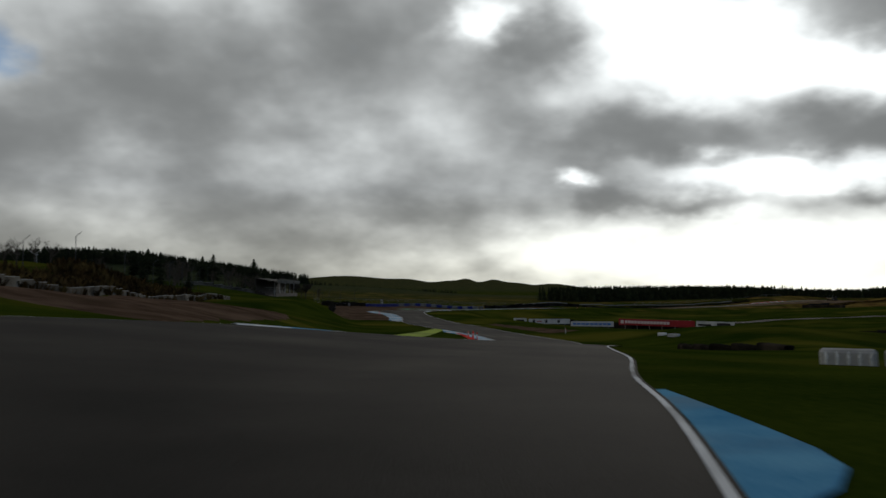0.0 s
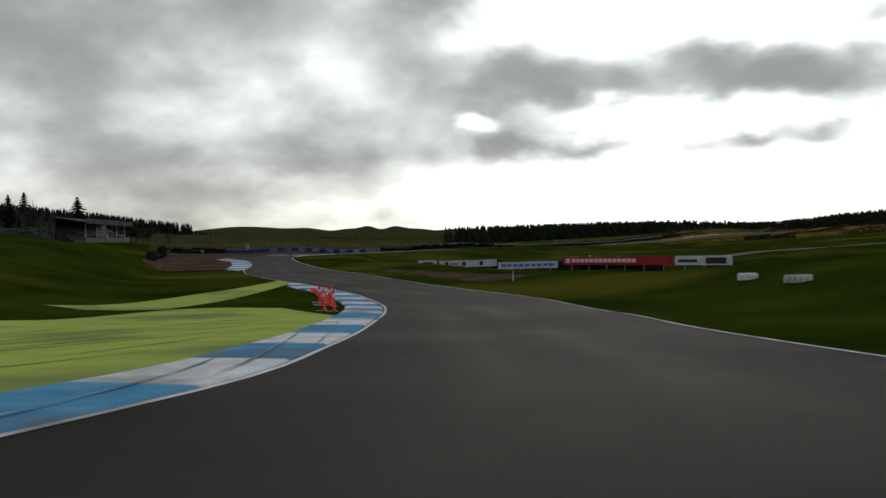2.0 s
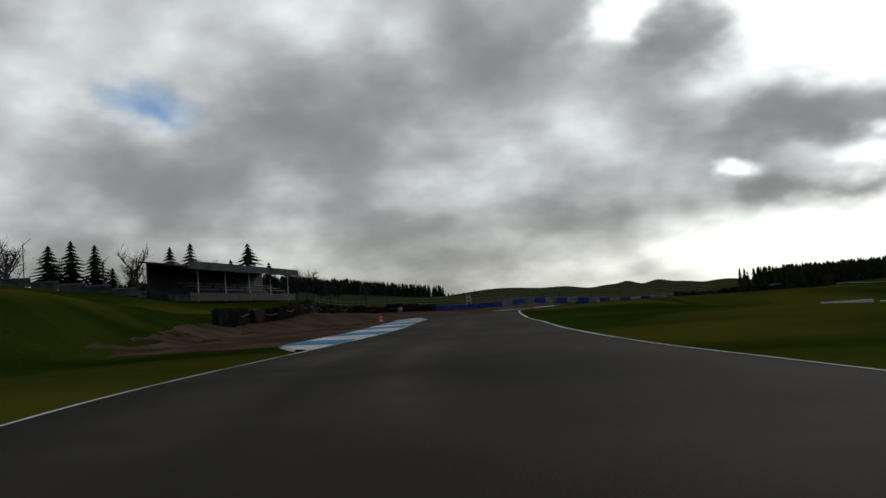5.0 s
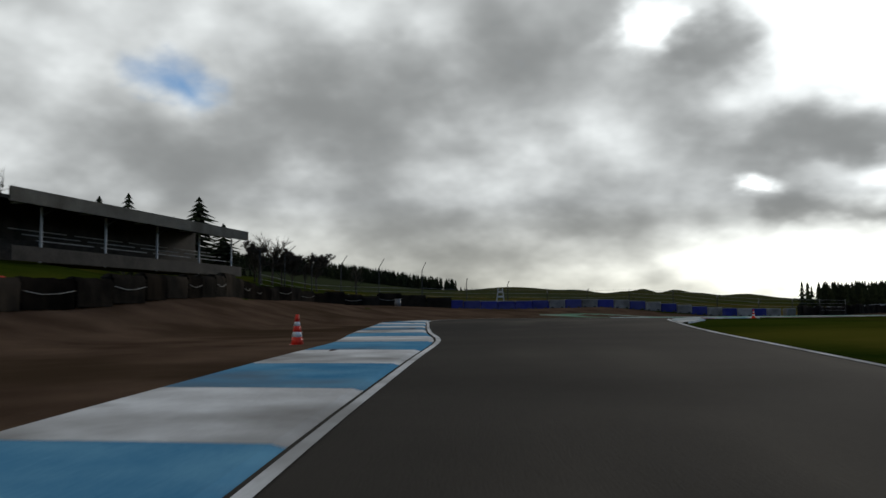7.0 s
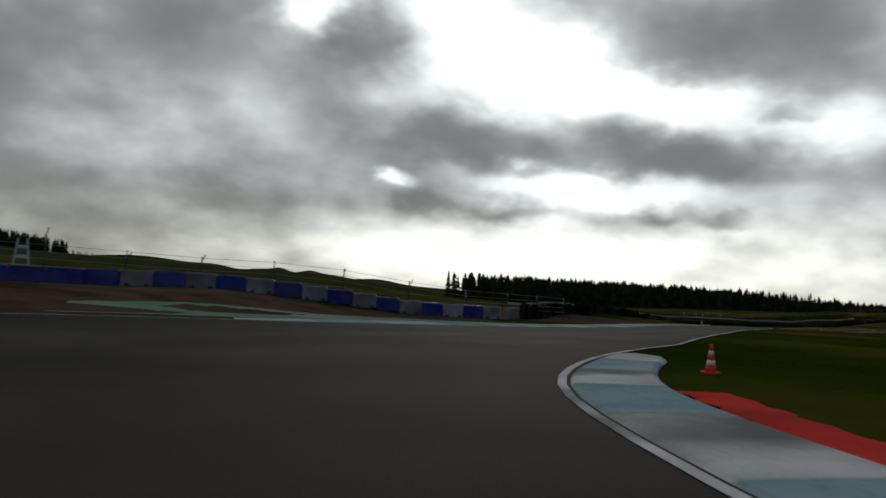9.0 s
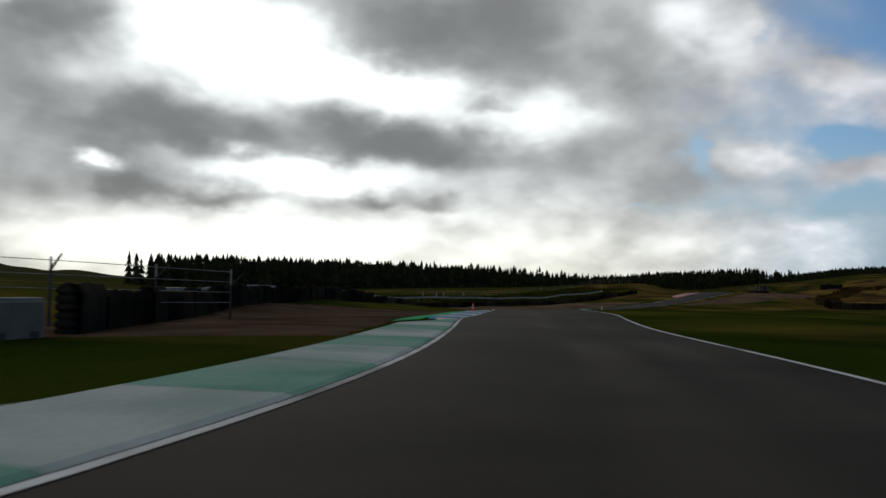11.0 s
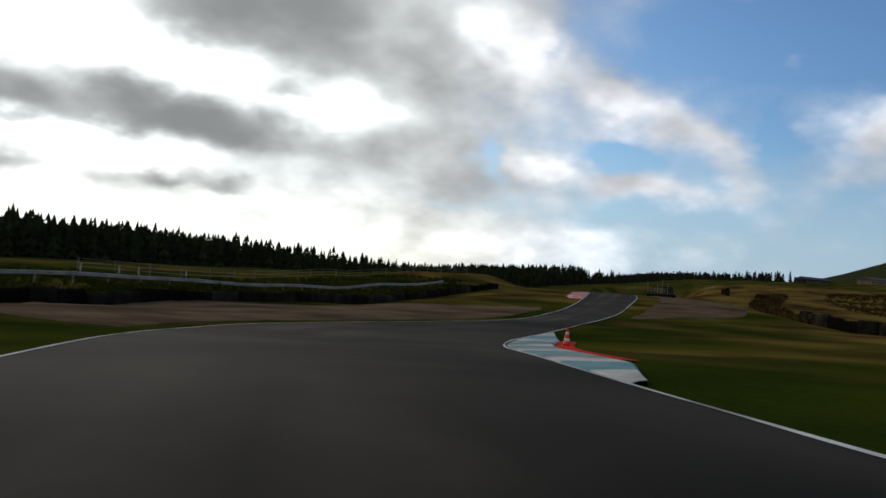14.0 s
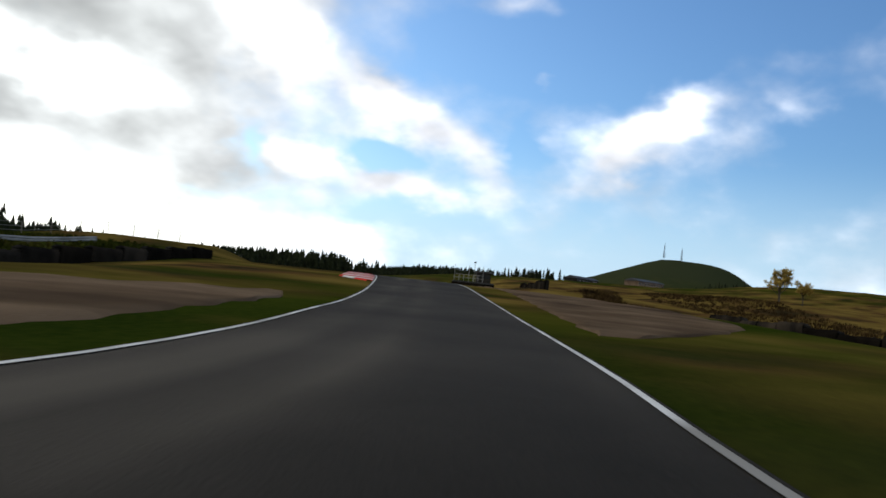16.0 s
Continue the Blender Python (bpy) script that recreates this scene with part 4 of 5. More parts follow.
def build_tyre_module():
    """Three metres of stacked tyres behind a hung rubber belt; the belt faces -y."""
    root = empty("tyre_barrier", Matrix(), "stacked black tyres behind a sagging rubber belt", "tyre barrier", "tyre barriers")
    sh = Shape()
    cols, rows = 13, 6
    verts = []
    for j in range(rows + 1):
        for i in range(cols):
            x = -1.48 + 2.96 * i / (cols - 1)
            y = -0.42 - 0.05 * math.sin(i * 1.9) * (1 - j / rows) - (0.12 if j == rows else 0) * -1
            verts.append((x, y, 0.03 + 1.42 * j / rows + 0.03 * math.sin(i * 1.2) * (j / rows)))
    for i in range(cols):
        verts.append((-1.48 + 2.96 * i / (cols - 1), -0.05, 1.47 + 0.02 * math.sin(i * 1.2)))
    R = rows + 2
    faces = [(j * cols + i, j * cols + i + 1, (j + 1) * cols + i + 1, (j + 1) * cols + i) for j in range(R - 1) for i in range(cols - 1)]
    sh.add(verts, faces)
    part("belt", sh, BELT, root, "hung black conveyor belt", True)
    for k in range(5):
        zs = [0.0] + [0.235 * lv + d for lv in range(6) for d in (0.01, 0.06, 0.18, 0.225)]
        rs = [0.2] + [r for lv in range(6) for r in (0.22, 0.31, 0.31, 0.22)]
        st = Shape().tube([(-1.2 + 0.6 * k + 0.015 * ((i * 7 + k) % 3 - 1), 0.02, z) for i, z in enumerate(zs)], rs, 12)
        part("tyre_column", st, RUBBER, root, "", True)
    sh = Shape().tube([(-1.45, -0.44, 0.85), (-0.5, -0.5, 0.7), (0.4, -0.49, 0.74), (1.45, -0.44, 0.9)], [0.02] * 4, 6)
    part("strap", sh, CONCRETE, root, "slack pale strap")
    return root


tyre = build_tyre_module()
bare_tyre = copy_thing(tyre, Matrix())      # most stretches have lost their strap
for c in list(bare_tyre.children):
    if c.name.startswith("strap"):
        bpy.data.objects.remove(c)
bare_tyre["label"] = "stacked black tyres behind a sagging dark belt"


def tyre_wall(pts, flip=0.0, skip=(), strapped=(), share=1.0):
    for i, (x, y, a) in enumerate(along(pts, 3.02)):
        if i not in skip:
            tall = 0.93 + 0.1 * math.sin(x * 1.7 + y * 2.3) + 0.05 * math.sin(x * 5.1)
            copy_thing(tyre if i % 5 in strapped else bare_tyre, at(x, y, a + flip + 2.5 * math.sin(y * 3.1), -0.04) @ Matrix.Diagonal((1, 1, tall * share, 1)))


for x, y, a in along([(22, 76), (18.6, 64), (18, 57), (19.5, 46)], 3.02):
    copy_thing(bare_tyre, at(x, y, a, -0.04) @ Matrix.Diagonal((1, 1, 0.28, 1)))
TYRE_LEFT = [(-28.3, 210), (-28.8, 219), (-30.6, 229), (-33.6, 241), (-37, 254), (-37.5, 267), (-34.5, 276.5), (-31.5, 280.2), (-26.6, 282.5)]
tyre_wall(TYRE_LEFT, strapped=(1, 3))
tyre_wall([(15, 299), (22, 314), (30, 331), (38, 344), (52, 361), (61, 370)])
tyre_wall([(62.2, 371.2), (76, 383), (86, 391), (97, 397.5), (108, 400.5), (118, 403), (131, 408), (143, 411.8), (152, 414.5)], share=0.62)
tyre_wall([(262, 432), (240, 421), (222, 412.5)], 0)
tyre_wall([(178, 382), (165, 374), (159, 366), (158, 356), (164, 338)], 0)
tyre_wall([(27, 209), (41, 208), (58, 193)], 0)
tyre_wall([(62, 186), (80, 165), (110, 150)], 0)
tyre.matrix_basis = at(-27.9, 206.5, 85, -0.04)
bare_tyre.matrix_basis = at(-27.4, 203.5, 80, -0.04)

BLUE_RUN = [(-25, 283), (-20, 284.1), (-15.5, 285.3)]
def build_blue_block(mat, length, label):
    root = empty("barrier_block", Matrix(), label, "barrier", "barrier blocks")
    sh = Shape().box((0, 0, 0.5), (length, 0.6, 0.96), 0, 0.07)
    body = part("body", sh, mat, root)
    # cap in a paler material than the body
    sh = Shape().box((0, 0, 1.0), (length - 0.1, 0.5, 0.06), 0, 0.02)
    part("cap", sh, WHITE_PLASTIC if mat is not WHITE_PLASTIC else CONCRETE, root, "top edge paler than the body")
    for k in (-0.3, 0.3):
        part("slot", Shape().box((k * length, -0.31, 0.12), (0.3, 0.04, 0.16), 0, 0.01), DARK_STEEL, root)
    return root


blk_blue = build_blue_block(BLUE_PLASTIC, 1.96, "deep blue plastic barrier block in a row")
blk_white = build_blue_block(WHITE_PLASTIC, 1.96, "greyish white plastic barrier block in a row")
for x, y, a in along(BLUE_RUN, 2.0):
    copy_thing(blk_blue, at(x, y, a, -0.02))
for i, (x, y, a) in enumerate(along([(-15.3, 285.4), (-1.5, 290.6), (12.3, 296.4)], 1.98)):
    copy_thing(blk_white if i % 2 == 0 else blk_blue, at(x, y, a, -0.02))
blk_blue.matrix_basis = at(-26.0, 282.8, 12, -0.02)
blk_white.matrix_basis = at(13.6, 297.6, 45, -0.02)

def barrel(x, y, mat, label):
    root = empty("barrel", at(x, y), label, "barrel")
    sh = Shape().tube([(0, 0, 0), (0, 0, 0.3), (0, 0, 0.32), (0, 0, 0.62), (0, 0, 0.64), (0, 0, 0.95)], [0.33, 0.33, 0.355, 0.355, 0.33, 0.33], 18)
    part("drum", sh, mat, root, "", True)
    part("rim", Shape().tube([(0, 0, 0.93), (0, 0, 0.97)], [0.35, 0.35], 18), CONCRETE, root)


barrel(-31.4, 277.2, WHITE_PLASTIC, "white plastic drum standing before the tyres")

def red_post(x, y):
    root = empty("padded_barrier", at(x, y, 266), "bright red padded panel among dark tyre barriers", "panel")
    part("pad", Shape().box((0, -0.5, 0.65), (1.3, 0.16, 1.25), 0, 0.05), RED_PLASTIC, root)
    part("frame", Shape().box((0, -0.36, 0.62), (1.36, 0.08, 1.2), 0, 0.02), DARK_STEEL, root)


red_post(-28.2, 212.2)

# concrete wall on the slope
DARK_CONCRETE = material("dark_concrete", (0.055, 0.048, 0.037), (0.12, 0.105, 0.082), 0.7, 0.9, 6, 0.3, (0.17, 0.155, 0.125), rand=0.3, spec=0.0)
for i, (x, y, a) in enumerate(along([(-30, 38), (-32, 50), (-34, 62), (-37, 90), (-40, 118), (-42, 142), (-43.5, 168)], 3.0) + along([(-69, 221), (-65.9, 225.2), (-59.3, 232.1), (-52.1, 239.7)], 3.0)):
    root = empty("concrete_barrier", at(x, y, a, -0.05), "pale weathered concrete barrier on the grassy slope", "barrier", "concrete barriers")
    sh = Shape()
    prof = [(-0.3, 0), (-0.3, 0.12), (-0.16, 0.36), (-0.1, 1.0), (0.1, 1.0), (0.16, 0.36), (0.3, 0.12), (0.3, 0)]
    verts = [(sx * 1.49, p[0], p[1]) for sx in (-1, 1) for p in prof]
    n = len(prof)
    sh.add(verts, [(k, (k + 1) % n, n + (k + 1) % n, n + k) for k in range(n)] + [tuple(range(n)), tuple(range(2 * n - 1, n - 1, -1))])
    # darker concrete for the body, paler for the cap
    part("body", sh, DARK_CONCRETE, root)
    part("cap", Shape().box((0, 0, 1.02), (2.94, 0.24, 0.06), 0, 0.015), CONCRETE, root, "pale cap along the top of the wall")

# ---- grandstand ----
def grandstand():
    root = empty("grandstand", pose(-48.9, 236.6, -1.4) @ Matrix.Scale(1.14, 4), "long open grandstand with drab brown cladding and white posts", "grandstand")
    Ls = 31.1
    # near-black roof, walls and steps: the shade inside is in their colour
    roof = Shape()
    roof.add([(1.6, -1, 3.45), (1.6, Ls, 3.45), (-4.2, Ls, 4.45), (-4.2, -1, 4.45), (1.6, -1, 3.65), (1.6, Ls, 3.65), (-4.2, Ls, 4.65), (-4.2, -1, 4.65)],
             [(3, 2, 1, 0), (4, 5, 6, 7), (0, 1, 5, 4), (1, 2, 6, 5), (2, 3, 7, 6), (3, 0, 4, 7)])
    rf = part("roof", roof, DARK_WALL, root, "sheet roof, its shaded underside put in as near-black colour")
    fascia = Shape()
    nrib = 140
    verts, faces = [], []
    for i in range(nrib * 2 + 1):
        y = -1.05 + (Ls + 0.1 + 1.0) * i / (nrib * 2)
        x = 1.62 + (0.05 if (i // 1) % 2 else 0.0)
        verts += [(x, y, 3.32), (x, y, 4.2)]
    for i in range(nrib * 2):
        faces.append((2 * i, 2 * i + 2, 2 * i + 3, 2 * i + 1))
    fascia.add(verts, faces)
    part("fascia", fascia, CLADDING, rf, "drab ribbed metal cladding")
    part("fascia_back", Shape().box((1.54, Ls / 2 - 0.5, 3.76), (0.08, Ls + 1.0, 0.86)), CLADDING, rf)
    part("end_cladding", Shape().add([(1.66, Ls, 3.32), (-4.2, Ls, 4.3), (-4.2, Ls, 4.95), (1.66, Ls, 4.2), (1.66, Ls - 0.08, 3.32), (-4.2, Ls - 0.08, 4.3), (-4.2, Ls - 0.08, 4.95), (1.66, Ls - 0.08, 4.2)],
                                    [(0, 1, 2, 3), (7, 6, 5, 4), (0, 4, 5, 1), (3, 2, 6, 7), (0, 3, 7, 4)]), CLADDING, rf)
    for i in range(1, 6):
        y = min(-3.1 + 6.92 * i, Ls - 0.2)
        p = part("post", Shape().box((0, y, 1.7), (0.14, 0.14, 3.6), 0, 0.02), WHITE_BOARD, root, "white painted steel post")
        part("bracket", Shape().tube([(0, y, 2.9), (0.9, y, 3.4)], [0.05, 0.05], 6), DARK_STEEL, p)
    part("back_wall", Shape().box((-4.0, Ls / 2, 2.2), (0.2, Ls, 4.4)), DARK_WALL, root, "back wall with the shade under the roof in its colour")
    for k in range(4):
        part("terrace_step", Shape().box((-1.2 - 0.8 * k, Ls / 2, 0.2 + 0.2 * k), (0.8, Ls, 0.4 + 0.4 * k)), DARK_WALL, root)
    for k in range(3):
        for i in range(5):
            part("rail", Shape().tube([(-0.4 - 1.1 * k, -3.0 + 6.92 * (i + 1), 1.35 + 0.45 * k), (-0.4 - 1.1 * k, min(3.0 + 6.92 * (i + 1), Ls), 1.35 + 0.45 * k)], [0.04, 0.04], 6), GALV, root)
    for i in range(4):
        part("roof_light", Shape().box((-1.0, 3 + 7 * i, 3.75), (1.2, 0.25, 0.1), 0, 0.02), WHITE_BOARD, rf, "white strip light fitting")
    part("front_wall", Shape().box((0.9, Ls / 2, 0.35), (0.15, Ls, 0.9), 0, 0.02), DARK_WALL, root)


grandstand()

def pole(x, y, h, arm, rz, label="slim dark fence pole with a cranked top"):
    root = empty("fence_pole", at(x, y, rz), label, "pole", "fence poles")
    part("shaft", Shape().tube([(0, 0, -0.1), (0, 0, h)], [0.06, 0.05], 8), DARK_STEEL, root)
    part("arm", Shape().tube([(0, 0, h - 0.02), (arm, 0, h + arm * 0.9)], [0.045, 0.035], 6), DARK_STEEL, root)


REAR_FENCE = [(-40.6, 258), (-40.2, 268), (-37.8, 278), (-32.5, 284), (-25, 288), (-10, 297), (10, 301), (24, 312)]
for i, (x, y, a) in enumerate(along([(-61, 112), (-57, 136), (-54, 150), (-58, 190), (-65, 226), (-61, 248), (-60, 262)], 12.5)):
    pole(x, y, 5.2, 0.9, 40)
for i, (x, y, a) in enumerate(along(REAR_FENCE, 5.6)):
    pole(x, y, (4.5 if i < 6 else 2.9 if i < 8 else 1.75) + 0.2 * math.sin(i * 2.3), 1.1 if i < 6 else 0.55, a - 90 + 12 * math.sin(i * 1.7))


def wire_fence(pts, h, step, label, post_mat=TIMBER, r=0.05, wires=3):
    """Posts with strained wires; one thing."""
    places = along(pts, step)
    root = empty("wire_fence", Matrix(), label, "fence")
    zs = [ground_z(x, y) for x, y, a in places]
    for (x, y, a), z in zip(places, zs):
        part("post", Shape().tube([(x, y, z - 0.2), (x, y, z + h)], [r, r * 0.9], 6), post_mat, root)
    for k in range(wires):
        q = [(x, y, z + h * (0.35 + 0.6 * k / max(1, wires - 1))) for (x, y, a), z in zip(places, zs)]
        part("wire", Shape().tube(q, [0.012] * len(q), 4), GALV, root)


wire_fence(REAR_FENCE, 2.3, 5.6, "wire fence on grey posts behind the barriers", GALV, 0.04, 4)

def guard_rail(pts, label, step=3.0):
    places = along(pts, step)
    root = empty("guard_rail", Matrix(), label, "guard rail")
    zs = [ground_z(x, y) for x, y, a in places]
    prof = [(0.0, 0.50), (0.05, 0.55), (0.05, 0.60), (0.0, 0.65), (0.05, 0.70), (0.05, 0.76), (0.0, 0.81)]
    verts, faces, m = [], [], len(prof)
    for (x, y, a), z in zip(places, zs):
        nx, ny = math.sin(radians(a)), -math.cos(radians(a))
        for o, h in prof:
            verts.append((x + nx * (0.08 + o), y + ny * (0.08 + o), z + h + 0.1))
    for i in range(len(places) - 1):
        for k in range(m - 1):
            faces.append((i * m + k, (i + 1) * m + k, (i + 1) * m + k + 1, i * m + k + 1))
    part("rail", Shape().add(verts, faces), GALV, root, "corrugated galvanised beam")
    for (x, y, a), z in zip(places, zs):
        part("post", Shape().box((x, y, z + 0.35), (0.1, 0.1, 1.1), radians(a), 0.01), TIMBER, root)


guard_rail([(30, 352), (48, 380), (68, 396), (82, 401.5), (96, 404.5), (105, 407), (118, 410.5), (131, 414.5), (147, 418)], "silver steel crash barrier on timber posts")
wire_fence([(96, 421), (118, 425), (140, 436), (160, 443), (184, 446)], 1.3, 4.0, "low timber post and wire fence along a bank")

# ---- boards ----
def board(p, q, h, base, mat, label, bars, legs=4):
    """A long advertising board from p to q on legs; bars: (start, end, low, high, material) as shares of it."""
    d = np.array(q, float) - np.array(p, float)
    L, a = float(np.linalg.norm(d)), math.degrees(math.atan2(d[1], d[0]))
    z = min(ground_z(*p), ground_z(*q))
    root = empty("advertising_board", pose(p[0], p[1], z, 0, 0, a), label, "board")
    pl = part("panel", Shape().box((L / 2, 0, base + h / 2), (L, 0.08, h), 0, 0.01), mat, root)
    for s, e, lo, hi, mt in bars:
        part("lettering_bar", Shape().box((L * (s + e) / 2, -0.05, base + h * (lo + hi) / 2), (L * (e - s), 0.02, h * (hi - lo))), mt, pl)
    for i in range(legs):
        part("leg", Shape().box((L * (i + 0.5) / legs, 0.12, (base + h) / 2), (0.12, 0.12, base + h)), TIMBER, root)


WB = WHITE_PRINT
board((43.5, 205.5), (57.2, 188.6), 1.5, 1.2, RED_BOARD, "long red advertising board with a row of pale lettering",
      [(0.03, 0.07, 0.25, 0.75, WB)] + [(0.09 + 0.043 * i, 0.125 + 0.043 * i, 0.3, 0.72, WB) for i in range(14)], 6)
board((57.4, 188.3), (63.5, 181.0), 1.5, 1.2, WHITE_BOARD, "white advertising board with dark marks beside a red one", [(0.05, 0.4, 0.3, 0.6, BLACK_PRINT), (0.55, 0.9, 0.15, 0.8, BLACK_PRINT)], 3)
board((21.0, 204), (31, 203), 1.2, 0.5, WHITE_BOARD, "white advertising boards with round dark logos", [(0.1, 0.16, 0.2, 0.8, BLACK_PRINT), (0.4, 0.46, 0.2, 0.8, BLACK_PRINT), (0.7, 0.76, 0.2, 0.8, BLACK_PRINT), (0.2, 0.32, 0.4, 0.6, RED_BOARD)], 4)
board((31.2, 202.8), (41, 199.5), 1.2, 0.5, WHITE_BOARD, "white advertising board with blue lettering", [(0.05 + 0.1 * i, 0.13 + 0.1 * i, 0.3, 0.7, BLUE_PRINT) for i in range(9)], 4)
board((17.5, 205.5), (20.6, 204.1), 1.0, 0.4, WHITE_BOARD, "small white board with a black mark", [(0.2, 0.8, 0.3, 0.7, BLACK_PRINT)], 2)

# ---- small things by the track ----
def cone(x, y, h=0.75):
    root = empty("traffic_cone", at(x, y, 20), "red and white striped traffic cone on a square base", "traffic cone", "traffic cones")
    k = h / 0.75
    part("base", Shape().box((0, 0, 0.025), (0.36 * k, 0.36 * k, 0.05), 0, 0.03), RED_PLASTIC, root)
    zs = [0.04, 0.22, 0.34, 0.48, 0.58, 0.75]
    for i in range(5):
        r0, r1 = 0.15 - 0.115 * (zs[i] / 0.75), 0.15 - 0.115 * (zs[i + 1] / 0.75)
        part("band" if i % 2 else "cone_section", Shape().tube([(0, 0, zs[i] * k), (0, 0, zs[i + 1] * k)], [r0 * k, r1 * k], 16), SILVER if i % 2 else RED_PLASTIC, root, "white reflective band" if i % 2 else "", True)


cone(-16.0, 208.6, 0.85)
cone(54.5, 337.4, 0.72)
cone(90.6, 359.15, 0.75)
cone(1.6, 247.2, 0.6)

def bollard(x, y):
    root = empty("bollard", at(x, y) @ Matrix.Diagonal((1.1, 1.1, 1.12, 1)), "flexible red bollard with a silver band", "bollard", "red bollards")
    part("post", Shape().tube([(0, 0, 0), (0, 0, 0.06), (0, 0, 0.08), (0, 0, 0.98), (0, 0, 1.0)], [0.11, 0.11, 0.05, 0.045, 0.03], 12), RED_PLASTIC, root, "", True)
    part("band", Shape().tube([(0, 0, 0.66), (0, 0, 0.8)], [0.05, 0.05], 12), SILVER, root)


for x, y in ((3.7, 102.6), (4.2, 102.3), (3.3, 108.4), (3.85, 108.2), (3.95, 107.7), (3.95, 110.4)):
    bollard(x, y)
for a, b in (((3.3, 102.9), (4.4, 102.2)), ((2.9, 108.6), (4.0, 107.6)), ((2.8, 110.7), (4.0, 110.3))):
    tagged(ribbon("painted_mark", resample([a, b], 6), -0.12, 0.12, WHITE_PAINT, 0.02), "short white painted mark on the grass", "painted mark", kind="structure")

def marker(x, y):
    root = empty("marker_post", at(x, y), "short white marker post in the grass", "marker post", "marker posts")
    part("post", Shape().box((0, 0, 0.45), (0.12, 0.05, 0.9), 0, 0.015), WHITE_BOARD, root)
    part("reflector", Shape().box((0, -0.03, 0.72), (0.06, 0.02, 0.12)), RED_PLASTIC, root)


for x, y in ((19.6, 133), (44, 150), (101, 419), (104, 421), (96, 416), (111, 424), (172, 371)):
    marker(x, y)

def low_block(x, y, L, rz, label="white painted low concrete block on the grass", h=0.66):
    root = empty("concrete_block", at(x, y, rz), label, "block", "white blocks")
    part("body", Shape().box((0, 0, h / 2 - 0.03), (L, 0.7, h), 0, 0.08), WHITE_PAINT, root)
    for k in range(5):                       # folds of the wrapping
        part("fold", Shape().tube([(L * (-0.4 + 0.2 * k), -0.35, 0.02), (L * (-0.38 + 0.19 * k), -0.37, h * 0.5), (L * (-0.4 + 0.2 * k), -0.33, h - 0.08)], [0.03, 0.045, 0.02], 6), WORN_WHITE, root)


low_block(28, 106.2, 1.1, -20, h=0.4)
low_block(27.9, 100.6, 1.4, -30, h=0.4)
for i in range(4):
    low_block(10.9 + 1.45 * i, 22.4 - 0.66 * i, 1.4, -25, "white wrapped barrier block beside the track", 0.46)

def frame_sign(x, y, rz):
    root = empty("sign", at(x, y, rz), "white lattice sign frame standing behind the blue barrier", "sign")
    for s in (-1, 1):
        part("leg", Shape().tube([(0.55 * s, 0, 0), (0.25 * s, 0, 2.6)], [0.06, 0.06], 6), WHITE_BOARD, root)
    for k in range(3):
        part("rung", Shape().box((0, 0, 0.9 + 0.6 * k), (0.95 - 0.18 * k, 0.06, 0.22), 0, 0.01), WHITE_BOARD, root)


frame_sign(-21.2, 287, 10)

# ---- trees ----
def conifer_shape(sh, x, y, z, h, r, seed, tiers=7, arms=11):
    """A spruce: drooping tiers of uneven branches round a leader."""
    rnd = random.Random(seed)
    for t in range(tiers):
        f = t / tiers
        zc = z + h * (0.10 + 0.9 * f)
        rad = r * (1 - f) ** 0.85 * rnd.uniform(0.85, 1.15) + 0.12
        drop = h / tiers * rnd.uniform(0.8, 1.2)
        n = len(sh.v)
        verts = [(x, y, zc + drop * 1.1)]
        for k in range(arms * 2):
            a = math.pi * k / arms + rnd.uniform(-0.15, 0.15) + t
            q = rad * (rnd.uniform(0.8, 1.15) if k % 2 == 0 else rnd.uniform(0.35, 0.55))
            verts.append((x + q * math.cos(a), y + q * math.sin(a), zc - (drop * 0.25 if k % 2 == 0 else -drop * 0.2) * rnd.uniform(0.6, 1.2)))
        sh.v += verts
        for k in range(arms * 2):
            sh.f.append((n, n + 1 + k, n + 1 + (k + 1) % (arms * 2)))


def conifer(x, y, h, r, seed):
    root = empty("conifer", at(x, y), "dark green spruce tree standing alone", "tree", "single conifers")
    part("trunk", Shape().tube([(0, 0, -0.2), (0, 0, h * 0.5), (0, 0, h)], [h * 0.022, h * 0.014, 0.01], 7), BARK, root)
    sh = Shape()
    conifer_shape(sh, 0, 0, h * 0.06, h * 0.94, r, seed, 13, 9)
    part("crown", sh, CONIFER, root)


